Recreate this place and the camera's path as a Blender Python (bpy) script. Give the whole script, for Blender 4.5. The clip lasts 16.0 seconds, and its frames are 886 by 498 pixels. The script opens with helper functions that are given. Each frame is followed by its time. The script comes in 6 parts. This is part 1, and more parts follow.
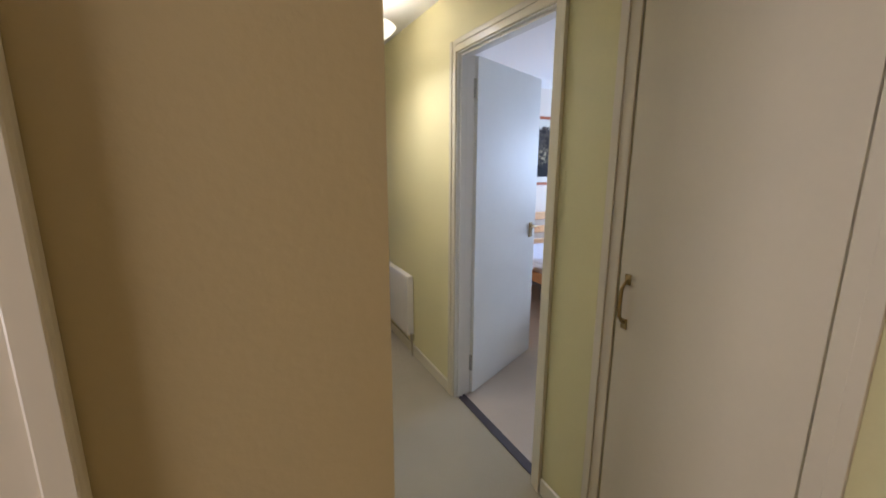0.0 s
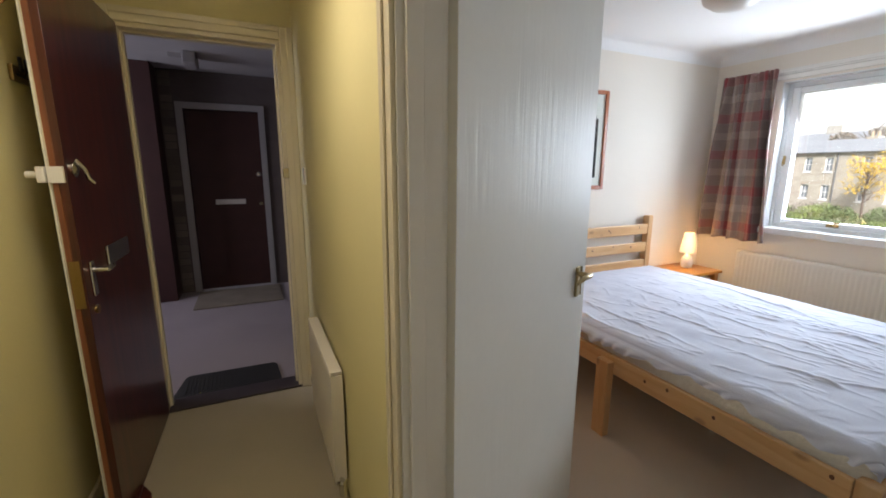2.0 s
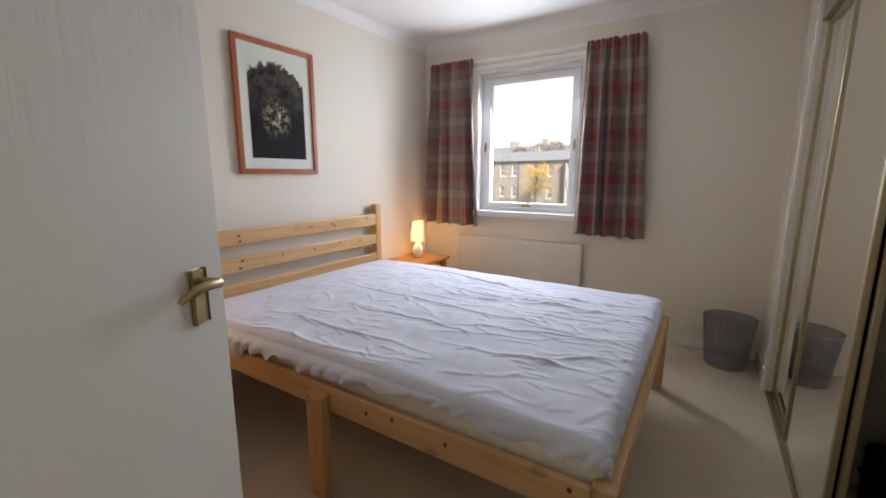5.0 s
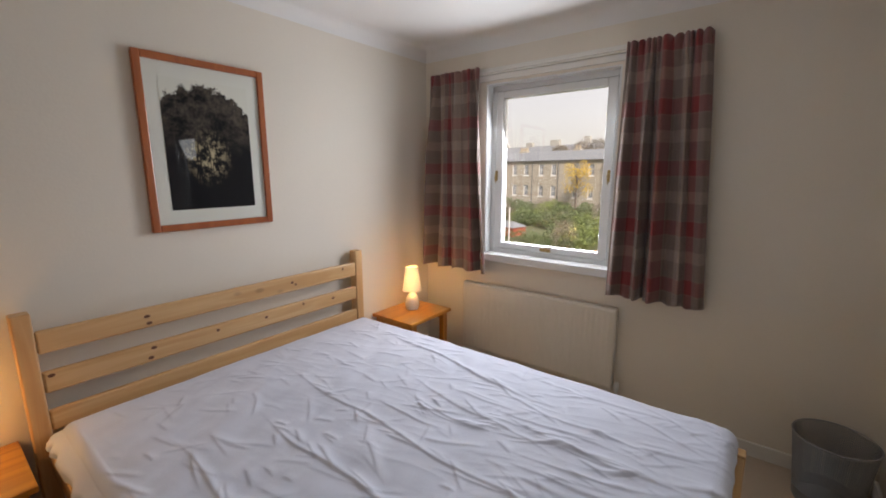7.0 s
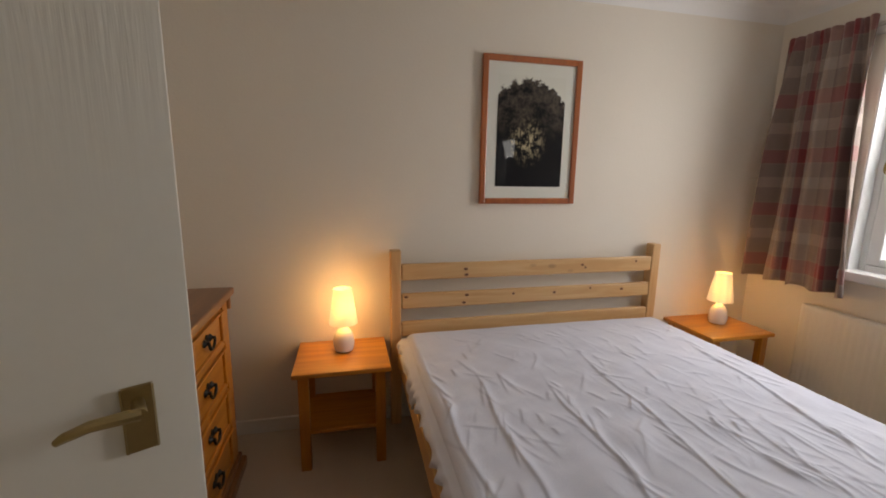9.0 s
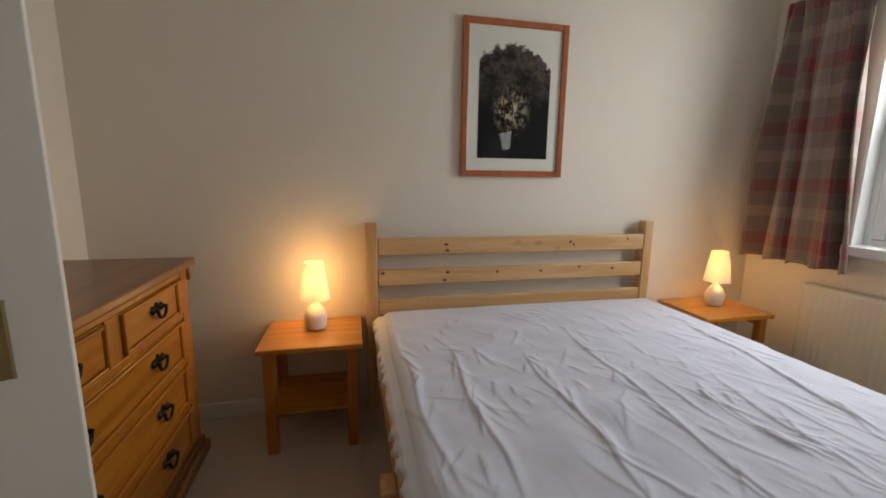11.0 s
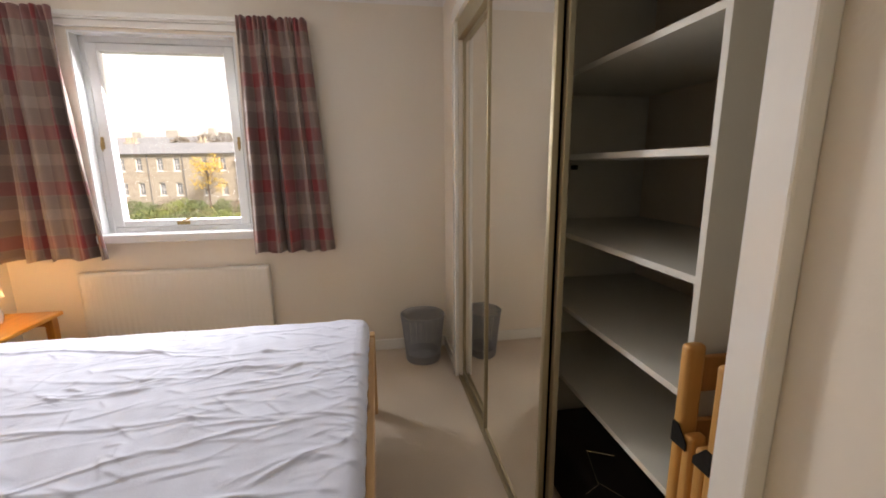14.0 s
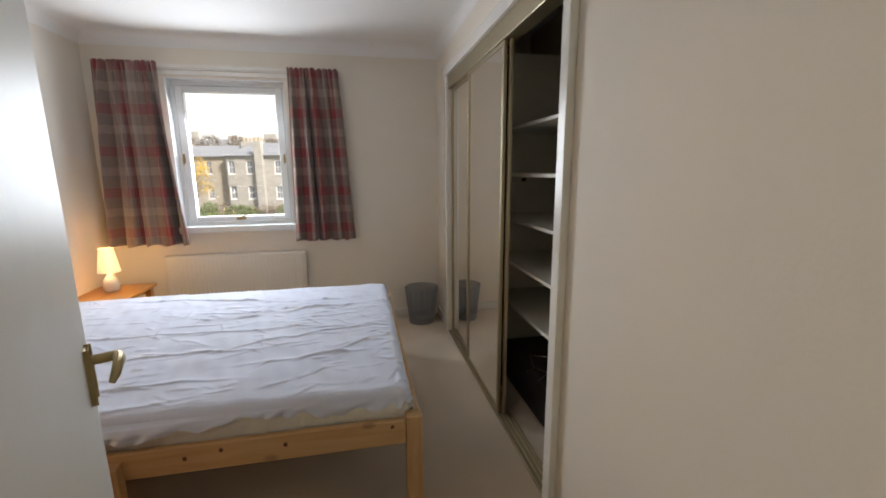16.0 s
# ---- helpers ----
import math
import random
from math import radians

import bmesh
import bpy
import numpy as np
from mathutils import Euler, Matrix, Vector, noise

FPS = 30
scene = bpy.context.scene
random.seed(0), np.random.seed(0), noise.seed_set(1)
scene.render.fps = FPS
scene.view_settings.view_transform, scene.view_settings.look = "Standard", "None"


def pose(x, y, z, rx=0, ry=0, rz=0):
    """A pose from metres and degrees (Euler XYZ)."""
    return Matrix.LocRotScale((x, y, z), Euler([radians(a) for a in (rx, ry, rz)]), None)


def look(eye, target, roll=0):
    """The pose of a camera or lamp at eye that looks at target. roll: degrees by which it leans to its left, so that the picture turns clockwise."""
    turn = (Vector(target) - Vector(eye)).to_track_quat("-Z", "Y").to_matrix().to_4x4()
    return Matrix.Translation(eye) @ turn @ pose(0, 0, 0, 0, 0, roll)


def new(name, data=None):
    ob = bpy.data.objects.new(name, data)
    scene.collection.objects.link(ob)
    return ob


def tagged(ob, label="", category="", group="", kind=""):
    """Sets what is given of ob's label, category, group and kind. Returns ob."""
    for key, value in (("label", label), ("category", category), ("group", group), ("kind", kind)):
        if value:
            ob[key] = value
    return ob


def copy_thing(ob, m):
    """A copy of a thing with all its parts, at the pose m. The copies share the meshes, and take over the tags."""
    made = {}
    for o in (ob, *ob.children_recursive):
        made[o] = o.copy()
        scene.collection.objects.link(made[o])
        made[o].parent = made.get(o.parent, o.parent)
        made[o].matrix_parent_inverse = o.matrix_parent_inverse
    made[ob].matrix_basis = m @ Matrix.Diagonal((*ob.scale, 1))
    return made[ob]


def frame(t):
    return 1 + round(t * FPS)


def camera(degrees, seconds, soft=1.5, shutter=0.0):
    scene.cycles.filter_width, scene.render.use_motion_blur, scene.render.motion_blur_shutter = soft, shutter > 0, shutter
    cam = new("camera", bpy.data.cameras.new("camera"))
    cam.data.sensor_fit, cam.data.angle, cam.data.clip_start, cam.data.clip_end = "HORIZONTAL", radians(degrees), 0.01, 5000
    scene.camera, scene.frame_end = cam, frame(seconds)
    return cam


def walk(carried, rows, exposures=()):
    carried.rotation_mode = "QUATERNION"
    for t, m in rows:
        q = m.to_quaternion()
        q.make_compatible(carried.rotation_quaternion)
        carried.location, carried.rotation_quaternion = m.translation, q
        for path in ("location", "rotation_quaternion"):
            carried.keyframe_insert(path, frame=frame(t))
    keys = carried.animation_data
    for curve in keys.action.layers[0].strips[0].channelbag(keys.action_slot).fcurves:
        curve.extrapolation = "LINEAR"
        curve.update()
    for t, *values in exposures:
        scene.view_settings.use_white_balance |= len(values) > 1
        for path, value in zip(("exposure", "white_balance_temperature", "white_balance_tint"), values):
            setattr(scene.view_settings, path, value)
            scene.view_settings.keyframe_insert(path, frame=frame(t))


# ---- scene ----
cam = camera(94.1, 16.0, 1.8)
PATH = [
    (0, (0.835, 0.62, 1.408), (1.685, 2.384, 0.998), 0.2),
    (0.5, (1.075, 0.865, 1.452), (1.928, 2.629, 1.05), 0.3),
    (1, (1.357, 1.189, 1.43), (2.201, 2.958, 1.034), 0.3),
    (1.5, (1.518, 1.565, 1.401), (2.341, 3.343, 1.005), 0.3),
    (2, (1.639, 1.891, 1.334), (2.459, 3.673, 0.944), 0.2),
    (2.5, (1.767, 2.063, 1.289), (2.593, 3.843, 0.905), 0.1),
    (3, (1.847, 2.135, 1.21), (2.868, 3.813, 0.833), -0.0),
    (3.5, (1.977, 2.206, 1.124), (3.336, 3.631, 0.771), -0.6),
    (4, (2.069, 2.178, 1.088), (3.684, 3.299, 0.722), 0.0),
    (6.4, (2.788, 2.22, 1.333), (4.46, 3.257, 0.978), 0.2),
    (6.5, (2.84, 2.23, 1.339), (4.487, 3.31, 0.991), -0.4),
    (7, (3.002, 2.34, 1.418), (4.558, 3.542, 1.053), -0.1),
    (7.5, (3.047, 2.416, 1.411), (4.494, 3.754, 1.074), -0.2),
    (8, (3.035, 2.368, 1.387), (4.18, 3.974, 1.051), 0.0),
    (8.5, (2.995, 2.308, 1.345), (3.734, 4.136, 1.01), 0.6),
    (9, (2.957, 2.302, 1.313), (3.399, 4.221, 0.958), 0.9),
    (9.2, (2.939, 2.313, 1.287), (3.303, 4.248, 0.937), 0.9),
    (11.3, (3.148, 2.356, 1.151), (3.613, 4.271, 0.813), 0.8),
    (11.5, (3.176, 2.336, 1.147), (3.874, 4.18, 0.809), 0.6),
    (12, (3.176, 2.258, 1.132), (4.522, 3.696, 0.788), 0.1),
    (12.5, (3.053, 2.176, 1.1), (4.815, 3.06, 0.763), -0.2),
    (13, (2.93, 2.198, 1.158), (4.866, 2.533, 0.785), -0.4),
    (13.5, (2.813, 2.243, 1.207), (4.773, 2.145, 0.824), -0.5),
    (14, (2.736, 2.261, 1.246), (4.67, 1.943, 0.85), -0.6),
    (14.5, (2.577, 2.297, 1.275), (4.506, 1.93, 0.894), -0.5),
    (15, (2.338, 2.377, 1.299), (4.264, 1.989, 0.924), -0.5),
    (15.5, (2.085, 2.429, 1.28), (4.013, 2.044, 0.917), -0.6),
    (16, (1.862, 2.473, 1.298), (3.787, 2.088, 0.92), -0.4),
]
EXPOSURES = [(0, 2.68, 5250, 18), (1.5, 2.55, 5700, 16), (2.0, 2.3, 6400, 13), (2.5, 2.22, 6700, 13), (4.2, 2.1, 6700, 16), (7, 1.5, 7200, 18), (8, 1.35, 7300, 17), (9, 1.4, 8100, 19), (11.5, 1.4, 7600, 14), (12.5, 1.75, 7600, 18), (13.5, 2.25, 7700, 20), (14.3, 2.2, 7600, 20), (16, 2.0, 6900, 14)]
walk(cam, [(t, look(eye, target, roll)) for t, eye, target, roll in PATH], EXPOSURES)

# ---- world and sun ----
world = bpy.data.worlds.new("sky")
scene.world = world
world.use_nodes = True
wn = world.node_tree.nodes
sky = wn.new("ShaderNodeTexSky")
sky.sky_type, sky.sun_disc = "NISHITA", False
sky.sun_elevation, sky.sun_rotation = radians(32), radians(150)
sky.dust_density, sky.air_density, sky.ozone_density = 1.5, 1.0, 1.0
veil = wn.new("ShaderNodeHueSaturation")
veil.inputs["Saturation"].default_value = 0.3
world.node_tree.links.new(sky.outputs[0], veil.inputs["Color"])
world.node_tree.links.new(veil.outputs[0], wn["Background"].inputs[0])
wn["Background"].inputs[1].default_value = 0.07


def lamp(name, kind, m, energy, color, **more):
    data = bpy.data.lights.new(name, kind)
    data.energy, data.color = energy, color
    for key, value in more.items():
        if key == "radius":
            data.shadow_soft_size = value
        elif key == "angle":
            data.angle = value
        elif key == "size":
            data.shape, data.size, data.size_y = "RECTANGLE", value[0], value[1]
    ob = new(name, data)
    ob.matrix_world = m
    return ob


lamp("sun", "SUN", look((-40, -35, 45), (0, 0, 0)), 2.2, (1.0, 0.96, 0.91), angle=radians(12))
lamp("window_skylight", "AREA", pose(5.61, 3.434, 1.417, 72, 0, 90), 9.4, (0.77, 0.885, 1.0), size=(0.66, 0.95))
lamp("hall_bulb", "POINT", pose(1.45, 2.97, 2.14), 0.64, (1.0, 0.88, 0.72), radius=0.05)
lamp("hall_bowl_glow", "AREA", pose(1.45, 2.97, 1.945), 1.05, (1.0, 0.88, 0.72), size=(0.36, 0.36))
# added warm fill for the lobby, before a blank wall; no source is seen
lamp("lobby_daylight", "AREA", pose(-0.55, 0.62, 1.35, 90, 0, -90), 2.6, (1.0, 0.86, 0.70), size=(0.5, 1.0))
lamp("landing_skylight", "AREA", pose(-1.45, 5.6, 1.5, 90, 0, -90), 6.8, (0.86, 0.84, 1.0), size=(0.9, 0.9))
for bx, by in ((2.92, 4.235), (5.075, 4.215)):
    lamp("bedside_bulb", "POINT", pose(bx, by, 0.70), 0.56, (1.0, 0.59, 0.21), radius=0.03)


# ---- materials ----
def material(name, color, rough=0.6, metal=0.0, spread=0.06, scale=(6, 6, 6), fine=120.0, bump=0.1, coat=0.0, far=0.004):
    """A surface with broad and fine variation and a fine relief."""
    m = bpy.data.materials.new(name)
    m.use_nodes = True
    nt = m.node_tree
    n, l = nt.nodes, nt.links
    b = n["Principled BSDF"]
    tc = n.new("ShaderNodeTexCoord")
    mp = n.new("ShaderNodeMapping")
    mp.inputs["Scale"].default_value = scale
    l.new(tc.outputs["Object"], mp.inputs[0])
    a = n.new("ShaderNodeTexNoise")
    a.inputs["Scale"].default_value, a.inputs["Detail"].default_value = 1.0, 5.0
    l.new(mp.outputs[0], a.inputs["Vector"])
    f = n.new("ShaderNodeTexNoise")
    f.inputs["Scale"].default_value, f.inputs["Detail"].default_value = fine, 3.0
    l.new(tc.outputs["Object"], f.inputs["Vector"])
    add = n.new("ShaderNodeMath")
    add.operation = "MULTIPLY_ADD"
    l.new(f.outputs[0], add.inputs[0])
    add.inputs[1].default_value = 0.5
    l.new(a.outputs[0], add.inputs[2])
    ramp = n.new("ShaderNodeMapRange")
    ramp.inputs[1].default_value, ramp.inputs[2].default_value = 0.35, 1.15
    ramp.inputs[3].default_value, ramp.inputs[4].default_value = 1 - spread, 1 + spread
    l.new(add.outputs[0], ramp.inputs[0])
    mul = n.new("ShaderNodeVectorMath")
    mul.operation = "SCALE"
    mul.inputs[0].default_value = color
    l.new(ramp.outputs[0], mul.inputs["Scale"])
    l.new(mul.outputs[0], b.inputs["Base Color"])
    b.inputs["Roughness"].default_value, b.inputs["Metallic"].default_value = rough, metal
    b.inputs["Coat Weight"].default_value = coat
    if bump:
        bp = n.new("ShaderNodeBump")
        bp.inputs["Strength"].default_value, bp.inputs["Distance"].default_value = bump, far
        l.new(f.outputs[0], bp.inputs["Height"])
        l.new(bp.outputs[0], b.inputs["Normal"])
    return m


def timber(name, light, dark, axis="x", rough=0.45, knots=True, coat=0.1, knot=(0.10, 0.045, 0.02)):
    """Wood with its grain along one axis, and with knots."""
    m = bpy.data.materials.new(name)
    m.use_nodes = True
    n, l = m.node_tree.nodes, m.node_tree.links
    b = n["Principled BSDF"]
    tc = n.new("ShaderNodeTexCoord")
    info = n.new("ShaderNodeObjectInfo")
    shift = n.new("ShaderNodeVectorMath")
    shift.operation = "ADD"
    l.new(tc.outputs["Object"], shift.inputs[0])
    l.new(info.outputs["Random"], shift.inputs[1])
    mp = n.new("ShaderNodeMapping")
    k = {"x": (1.2, 16, 16), "y": (16, 1.2, 16), "z": (16, 16, 1.2)}[axis]
    mp.inputs["Scale"].default_value = k
    l.new(shift.outputs[0], mp.inputs[0])
    a = n.new("ShaderNodeTexNoise")
    a.inputs["Scale"].default_value, a.inputs["Detail"].default_value, a.inputs["Distortion"].default_value = 1.6, 6.0, 0.6
    l.new(mp.outputs[0], a.inputs["Vector"])
    ramp = n.new("ShaderNodeValToRGB")
    ramp.color_ramp.elements[0].position, ramp.color_ramp.elements[0].color = 0.36, (*dark, 1)
    ramp.color_ramp.elements[1].position, ramp.color_ramp.elements[1].color = 0.62, (*light, 1)
    l.new(a.outputs[0], ramp.inputs[0])
    out = ramp.outputs[0]
    if knots:
        kp = n.new("ShaderNodeMapping")
        kp.inputs["Scale"].default_value = {"x": (3.6, 7, 7), "y": (7, 3.6, 7), "z": (7, 7, 3.6)}[axis]
        l.new(shift.outputs[0], kp.inputs[0])
        v = n.new("ShaderNodeTexVoronoi")
        v.inputs["Scale"].default_value = 1.0
        l.new(kp.outputs[0], v.inputs["Vector"])
        r2 = n.new("ShaderNodeMapRange")
        r2.inputs[1].default_value, r2.inputs[2].default_value = 0.05, 0.11
        r2.inputs[3].default_value, r2.inputs[4].default_value = 0.4, 0.0
        l.new(v.outputs["Distance"], r2.inputs[0])
        mix = n.new("ShaderNodeMix")
        mix.data_type = "RGBA"
        l.new(r2.outputs[0], mix.inputs[0])
        l.new(out, mix.inputs[6])
        mix.inputs[7].default_value = (*knot, 1)
        out = mix.outputs[2]
    l.new(out, b.inputs["Base Color"])
    b.inputs["Roughness"].default_value = rough
    b.inputs["Coat Weight"].default_value, b.inputs["Coat Roughness"].default_value = coat, 0.25
    bp = n.new("ShaderNodeBump")
    bp.inputs["Strength"].default_value, bp.inputs["Distance"].default_value = 0.12, 0.002
    l.new(a.outputs[0], bp.inputs["Height"])
    l.new(bp.outputs[0], b.inputs["Normal"])
    return m


def carpet(name, color):
    m = material(name, color, 0.95, spread=0.16, scale=(2.2, 2.2, 2.2), fine=420.0, bump=0.8, far=0.006)
    m.node_tree.nodes["Principled BSDF"].inputs["Sheen Weight"].default_value = 0.3
    return m


def glossy_paint(name, color, rough=0.25, brush="z"):
    """Gloss paint with soft brush marks along one axis."""
    m = material(name, color, rough, spread=0.03, fine=60.0, bump=0.0)
    n, l = m.node_tree.nodes, m.node_tree.links
    tc = n.new("ShaderNodeTexCoord")
    mp = n.new("ShaderNodeMapping")
    mp.inputs["Scale"].default_value = (45, 45, 3.0) if brush == "z" else (3, 45, 45)
    l.new(tc.outputs["Object"], mp.inputs[0])
    f = n.new("ShaderNodeTexNoise")
    f.inputs["Scale"].default_value, f.inputs["Detail"].default_value = 1.4, 3.0
    l.new(mp.outputs[0], f.inputs["Vector"])
    bp = n.new("ShaderNodeBump")
    bp.inputs["Strength"].default_value, bp.inputs["Distance"].default_value = 0.12, 0.002
    l.new(f.outputs[0], bp.inputs["Height"])
    l.new(bp.outputs[0], n["Principled BSDF"].inputs["Normal"])
    return m


def glass(name):
    m = bpy.data.materials.new(name)
    m.use_nodes = True
    n, l = m.node_tree.nodes, m.node_tree.links
    n.remove(n["Principled BSDF"])
    t, g, mix, fr = (n.new("ShaderNodeBsdfTransparent"), n.new("ShaderNodeBsdfGlossy"), n.new("ShaderNodeMixShader"), n.new("ShaderNodeFresnel"))
    g.inputs["Roughness"].default_value = 0.02
    l.new(fr.outputs[0], mix.inputs[0])
    l.new(t.outputs[0], mix.inputs[1])
    l.new(g.outputs[0], mix.inputs[2])
    l.new(mix.outputs[0], n["Material Output"].inputs[0])
    return m


def glowing(name, color, glow, strength):
    m = material(name, color, 0.7, spread=0.03, bump=0.0)
    b = m.node_tree.nodes["Principled BSDF"]
    b.inputs["Emission Color"].default_value = (*glow, 1)
    b.inputs["Emission Strength"].default_value = strength
    b.inputs["Subsurface Weight"].default_value = 0.0
    return m


def plaid(name):
    """Woven check of red, taupe and oatmeal, set out along the cloth."""
    m = bpy.data.materials.new(name)
    m.use_nodes = True
    n, l = m.node_tree.nodes, m.node_tree.links
    b = n["Principled BSDF"]
    uv = n.new("ShaderNodeUVMap")
    sep = n.new("ShaderNodeSeparateXYZ")
    l.new(uv.outputs[0], sep.inputs[0])
    bands = []
    for axis, period in ((0, 0.27), (1, 0.30)):
        d = n.new("ShaderNodeMath")
        d.operation = "DIVIDE"
        d.inputs[1].default_value = period
        l.new(sep.outputs[axis], d.inputs[0])
        fr = n.new("ShaderNodeMath")
        fr.operation = "FRACT"
        l.new(d.outputs[0], fr.inputs[0])
        r = n.new("ShaderNodeValToRGB")
        r.color_ramp.interpolation = "CONSTANT"
        stops = ((0.0, (0.235, 0.037, 0.039)), (0.20, (0.25, 0.19, 0.162)), (0.225, (0.195, 0.142, 0.125)),
                 (0.46, (0.34, 0.275, 0.232)), (0.66, (0.195, 0.142, 0.125)), (0.93, (0.25, 0.19, 0.162)), (0.955, (0.235, 0.037, 0.039)))
        r.color_ramp.elements[0].color = (*stops[0][1], 1)
        r.color_ramp.elements[1].position, r.color_ramp.elements[1].color = stops[1][0], (*stops[1][1], 1)
        for p, c in stops[2:]:
            e = r.color_ramp.elements.new(p)
            e.color = (*c, 1)
        l.new(fr.outputs[0], r.inputs[0])
        bands.append(r)
    mix = n.new("ShaderNodeMix")
    mix.data_type = "RGBA"
    mix.inputs[0].default_value = 0.48
    l.new(bands[0].outputs[0], mix.inputs[6])
    l.new(bands[1].outputs[0], mix.inputs[7])
    w = n.new("ShaderNodeTexNoise")
    w.inputs["Scale"].default_value = 500.0
    l.new(uv.outputs[0], w.inputs["Vector"])
    r3 = n.new("ShaderNodeMapRange")
    r3.inputs[1].default_value, r3.inputs[2].default_value, r3.inputs[3].default_value, r3.inputs[4].default_value = 0.3, 0.7, 0.8, 1.2
    l.new(w.outputs[0], r3.inputs[0])
    sc = n.new("ShaderNodeVectorMath")
    sc.operation = "SCALE"
    l.new(mix.outputs[2], sc.inputs[0])
    l.new(r3.outputs[0], sc.inputs["Scale"])
    l.new(sc.outputs[0], b.inputs["Base Color"])
    b.inputs["Roughness"].default_value = 0.9
    b.inputs["Sheen Weight"].default_value = 0.25
    return m


M = {}
M["wall_bed"] = material("wall_paint_warm_white", (0.76, 0.70, 0.61), 0.75, spread=0.03, scale=(1.5, 1.5, 1.5), fine=90, bump=0.12)
M["wall_hall"] = material("wall_paint_primrose", (0.71, 0.645, 0.345), 0.6, spread=0.04, scale=(1.5, 1.5, 1.5), fine=90, bump=0.12)
# cream taken down to brown: the lobby's shade is put into this base colour
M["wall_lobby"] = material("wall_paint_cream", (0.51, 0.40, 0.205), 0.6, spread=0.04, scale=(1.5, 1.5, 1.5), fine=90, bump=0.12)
M["ceiling"] = material("ceiling_paint", (0.80, 0.79, 0.77), 0.85, spread=0.02, scale=(1, 1, 1), fine=70, bump=0.15)
M["gloss"] = glossy_paint("white_gloss_paint", (0.79, 0.775, 0.73), 0.22)
M["door_white"] = glossy_paint("white_door_paint", (0.76, 0.75, 0.695), 0.45)
M["door_white"].node_tree.nodes["Principled BSDF"].inputs["Specular IOR Level"].default_value = 0.2
dn, dl = M["door_white"].node_tree.nodes, M["door_white"].node_tree.links
dt, dm, dr = dn.new("ShaderNodeTexCoord"), dn.new("ShaderNodeTexNoise"), dn.new("ShaderNodeMapRange")
dm.inputs["Scale"].default_value = 1.7
dr.inputs[1].default_value, dr.inputs[2].default_value, dr.inputs[3].default_value, dr.inputs[4].default_value = 0.50, 0.66, 0.05, 0.9
dl.new(dt.outputs["Object"], dm.inputs["Vector"])
dl.new(dm.outputs[0], dr.inputs[0])
dl.new(dr.outputs[0], dn["Bump"].inputs["Strength"])
M["cream"] = glossy_paint("cream_gloss_paint", (0.72, 0.66, 0.50), 0.25)
M["cupboard"] = glossy_paint("magnolia_satin_paint", (0.70, 0.62, 0.48), 0.42)
M["upvc"] = material("white_window_plastic", (0.74, 0.76, 0.76), 0.25, spread=0.02, bump=0.0)
M["carpet_bed"] = carpet("beige_carpet", (0.58, 0.475, 0.36))
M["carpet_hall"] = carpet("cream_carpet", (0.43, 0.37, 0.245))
M["carpet_landing"] = carpet("mauve_carpet", (0.30, 0.25, 0.27))
M["pine_x"] = timber("pine_along_x", (0.66, 0.42, 0.205), (0.56, 0.315, 0.13), "x")
M["pine_y"] = timber("pine_along_y", (0.66, 0.42, 0.205), (0.56, 0.315, 0.13), "y")
M["pine_z"] = timber("pine_upright", (0.64, 0.405, 0.20), (0.54, 0.305, 0.13), "z")
M["honey_x"] = timber("honey_pine_along_x", (0.54, 0.22, 0.028), (0.40, 0.14, 0.018), "x", 0.3, coat=0.4)
M["honey_y"] = timber("honey_pine_along_y", (0.48, 0.185, 0.022), (0.36, 0.12, 0.014), "y", 0.35, coat=0.3)
M["honey_z"] = timber("honey_pine_upright", (0.48, 0.185, 0.022), (0.36, 0.12, 0.014), "z", 0.35, coat=0.3)
M["chest_top"] = timber("worn_pine_top", (0.30, 0.135, 0.055), (0.22, 0.088, 0.034), "y", 0.35, coat=0.2)
M["mahogany"] = timber("dark_mahogany", (0.085, 0.018, 0.012), (0.045, 0.010, 0.008), "z", 0.28, knots=False, coat=0.3)
M["oak_edge"] = timber("reddish_door_edge", (0.26, 0.09, 0.035), (0.18, 0.06, 0.025), "z", 0.45, knots=False)
M["frame_red"] = timber("cherry_picture_frame", (0.42, 0.12, 0.035), (0.34, 0.09, 0.03), "z", 0.3, knots=False, coat=0.3)
M["frame_oak"] = timber("oak_picture_frame", (0.45, 0.27, 0.11), (0.34, 0.19, 0.07), "z", 0.35, knots=False)
M["beech"] = timber("beech", (0.62, 0.33, 0.10), (0.53, 0.265, 0.075), "z", 0.4, knots=False)
M["beech_dark"] = timber("beech_orange", (0.42, 0.19, 0.055), (0.36, 0.15, 0.045), "z", 0.4, knots=False)
M["knot"] = material("dark_wood_knot", (0.13, 0.05, 0.022), 0.5, spread=0.2, bump=0.0)
M["sheet"] = material("white_cotton_sheet", (0.68, 0.72, 0.845), 0.8, spread=0.02, scale=(3, 3, 3), fine=300, bump=0.15)
M["mattress"] = material("cream_mattress_ticking", (0.76, 0.73, 0.66), 0.9, spread=0.06, scale=(9, 9, 3), fine=24, bump=0.6, far=0.012)
M["brass"] = material("polished_brass", (0.75, 0.52, 0.20), 0.22, 1.0, spread=0.08, bump=0.02)
M["worn_brass"] = material("worn_brass", (0.42, 0.33, 0.17), 0.36, 1.0, spread=0.12, bump=0.03)
M["antique"] = material("antique_brass", (0.34, 0.24, 0.10), 0.38, 1.0, spread=0.15, bump=0.05)
M["champagne"] = material("champagne_gold_trim", (0.40, 0.34, 0.225), 0.38, 0.85, spread=0.06, bump=0.02)
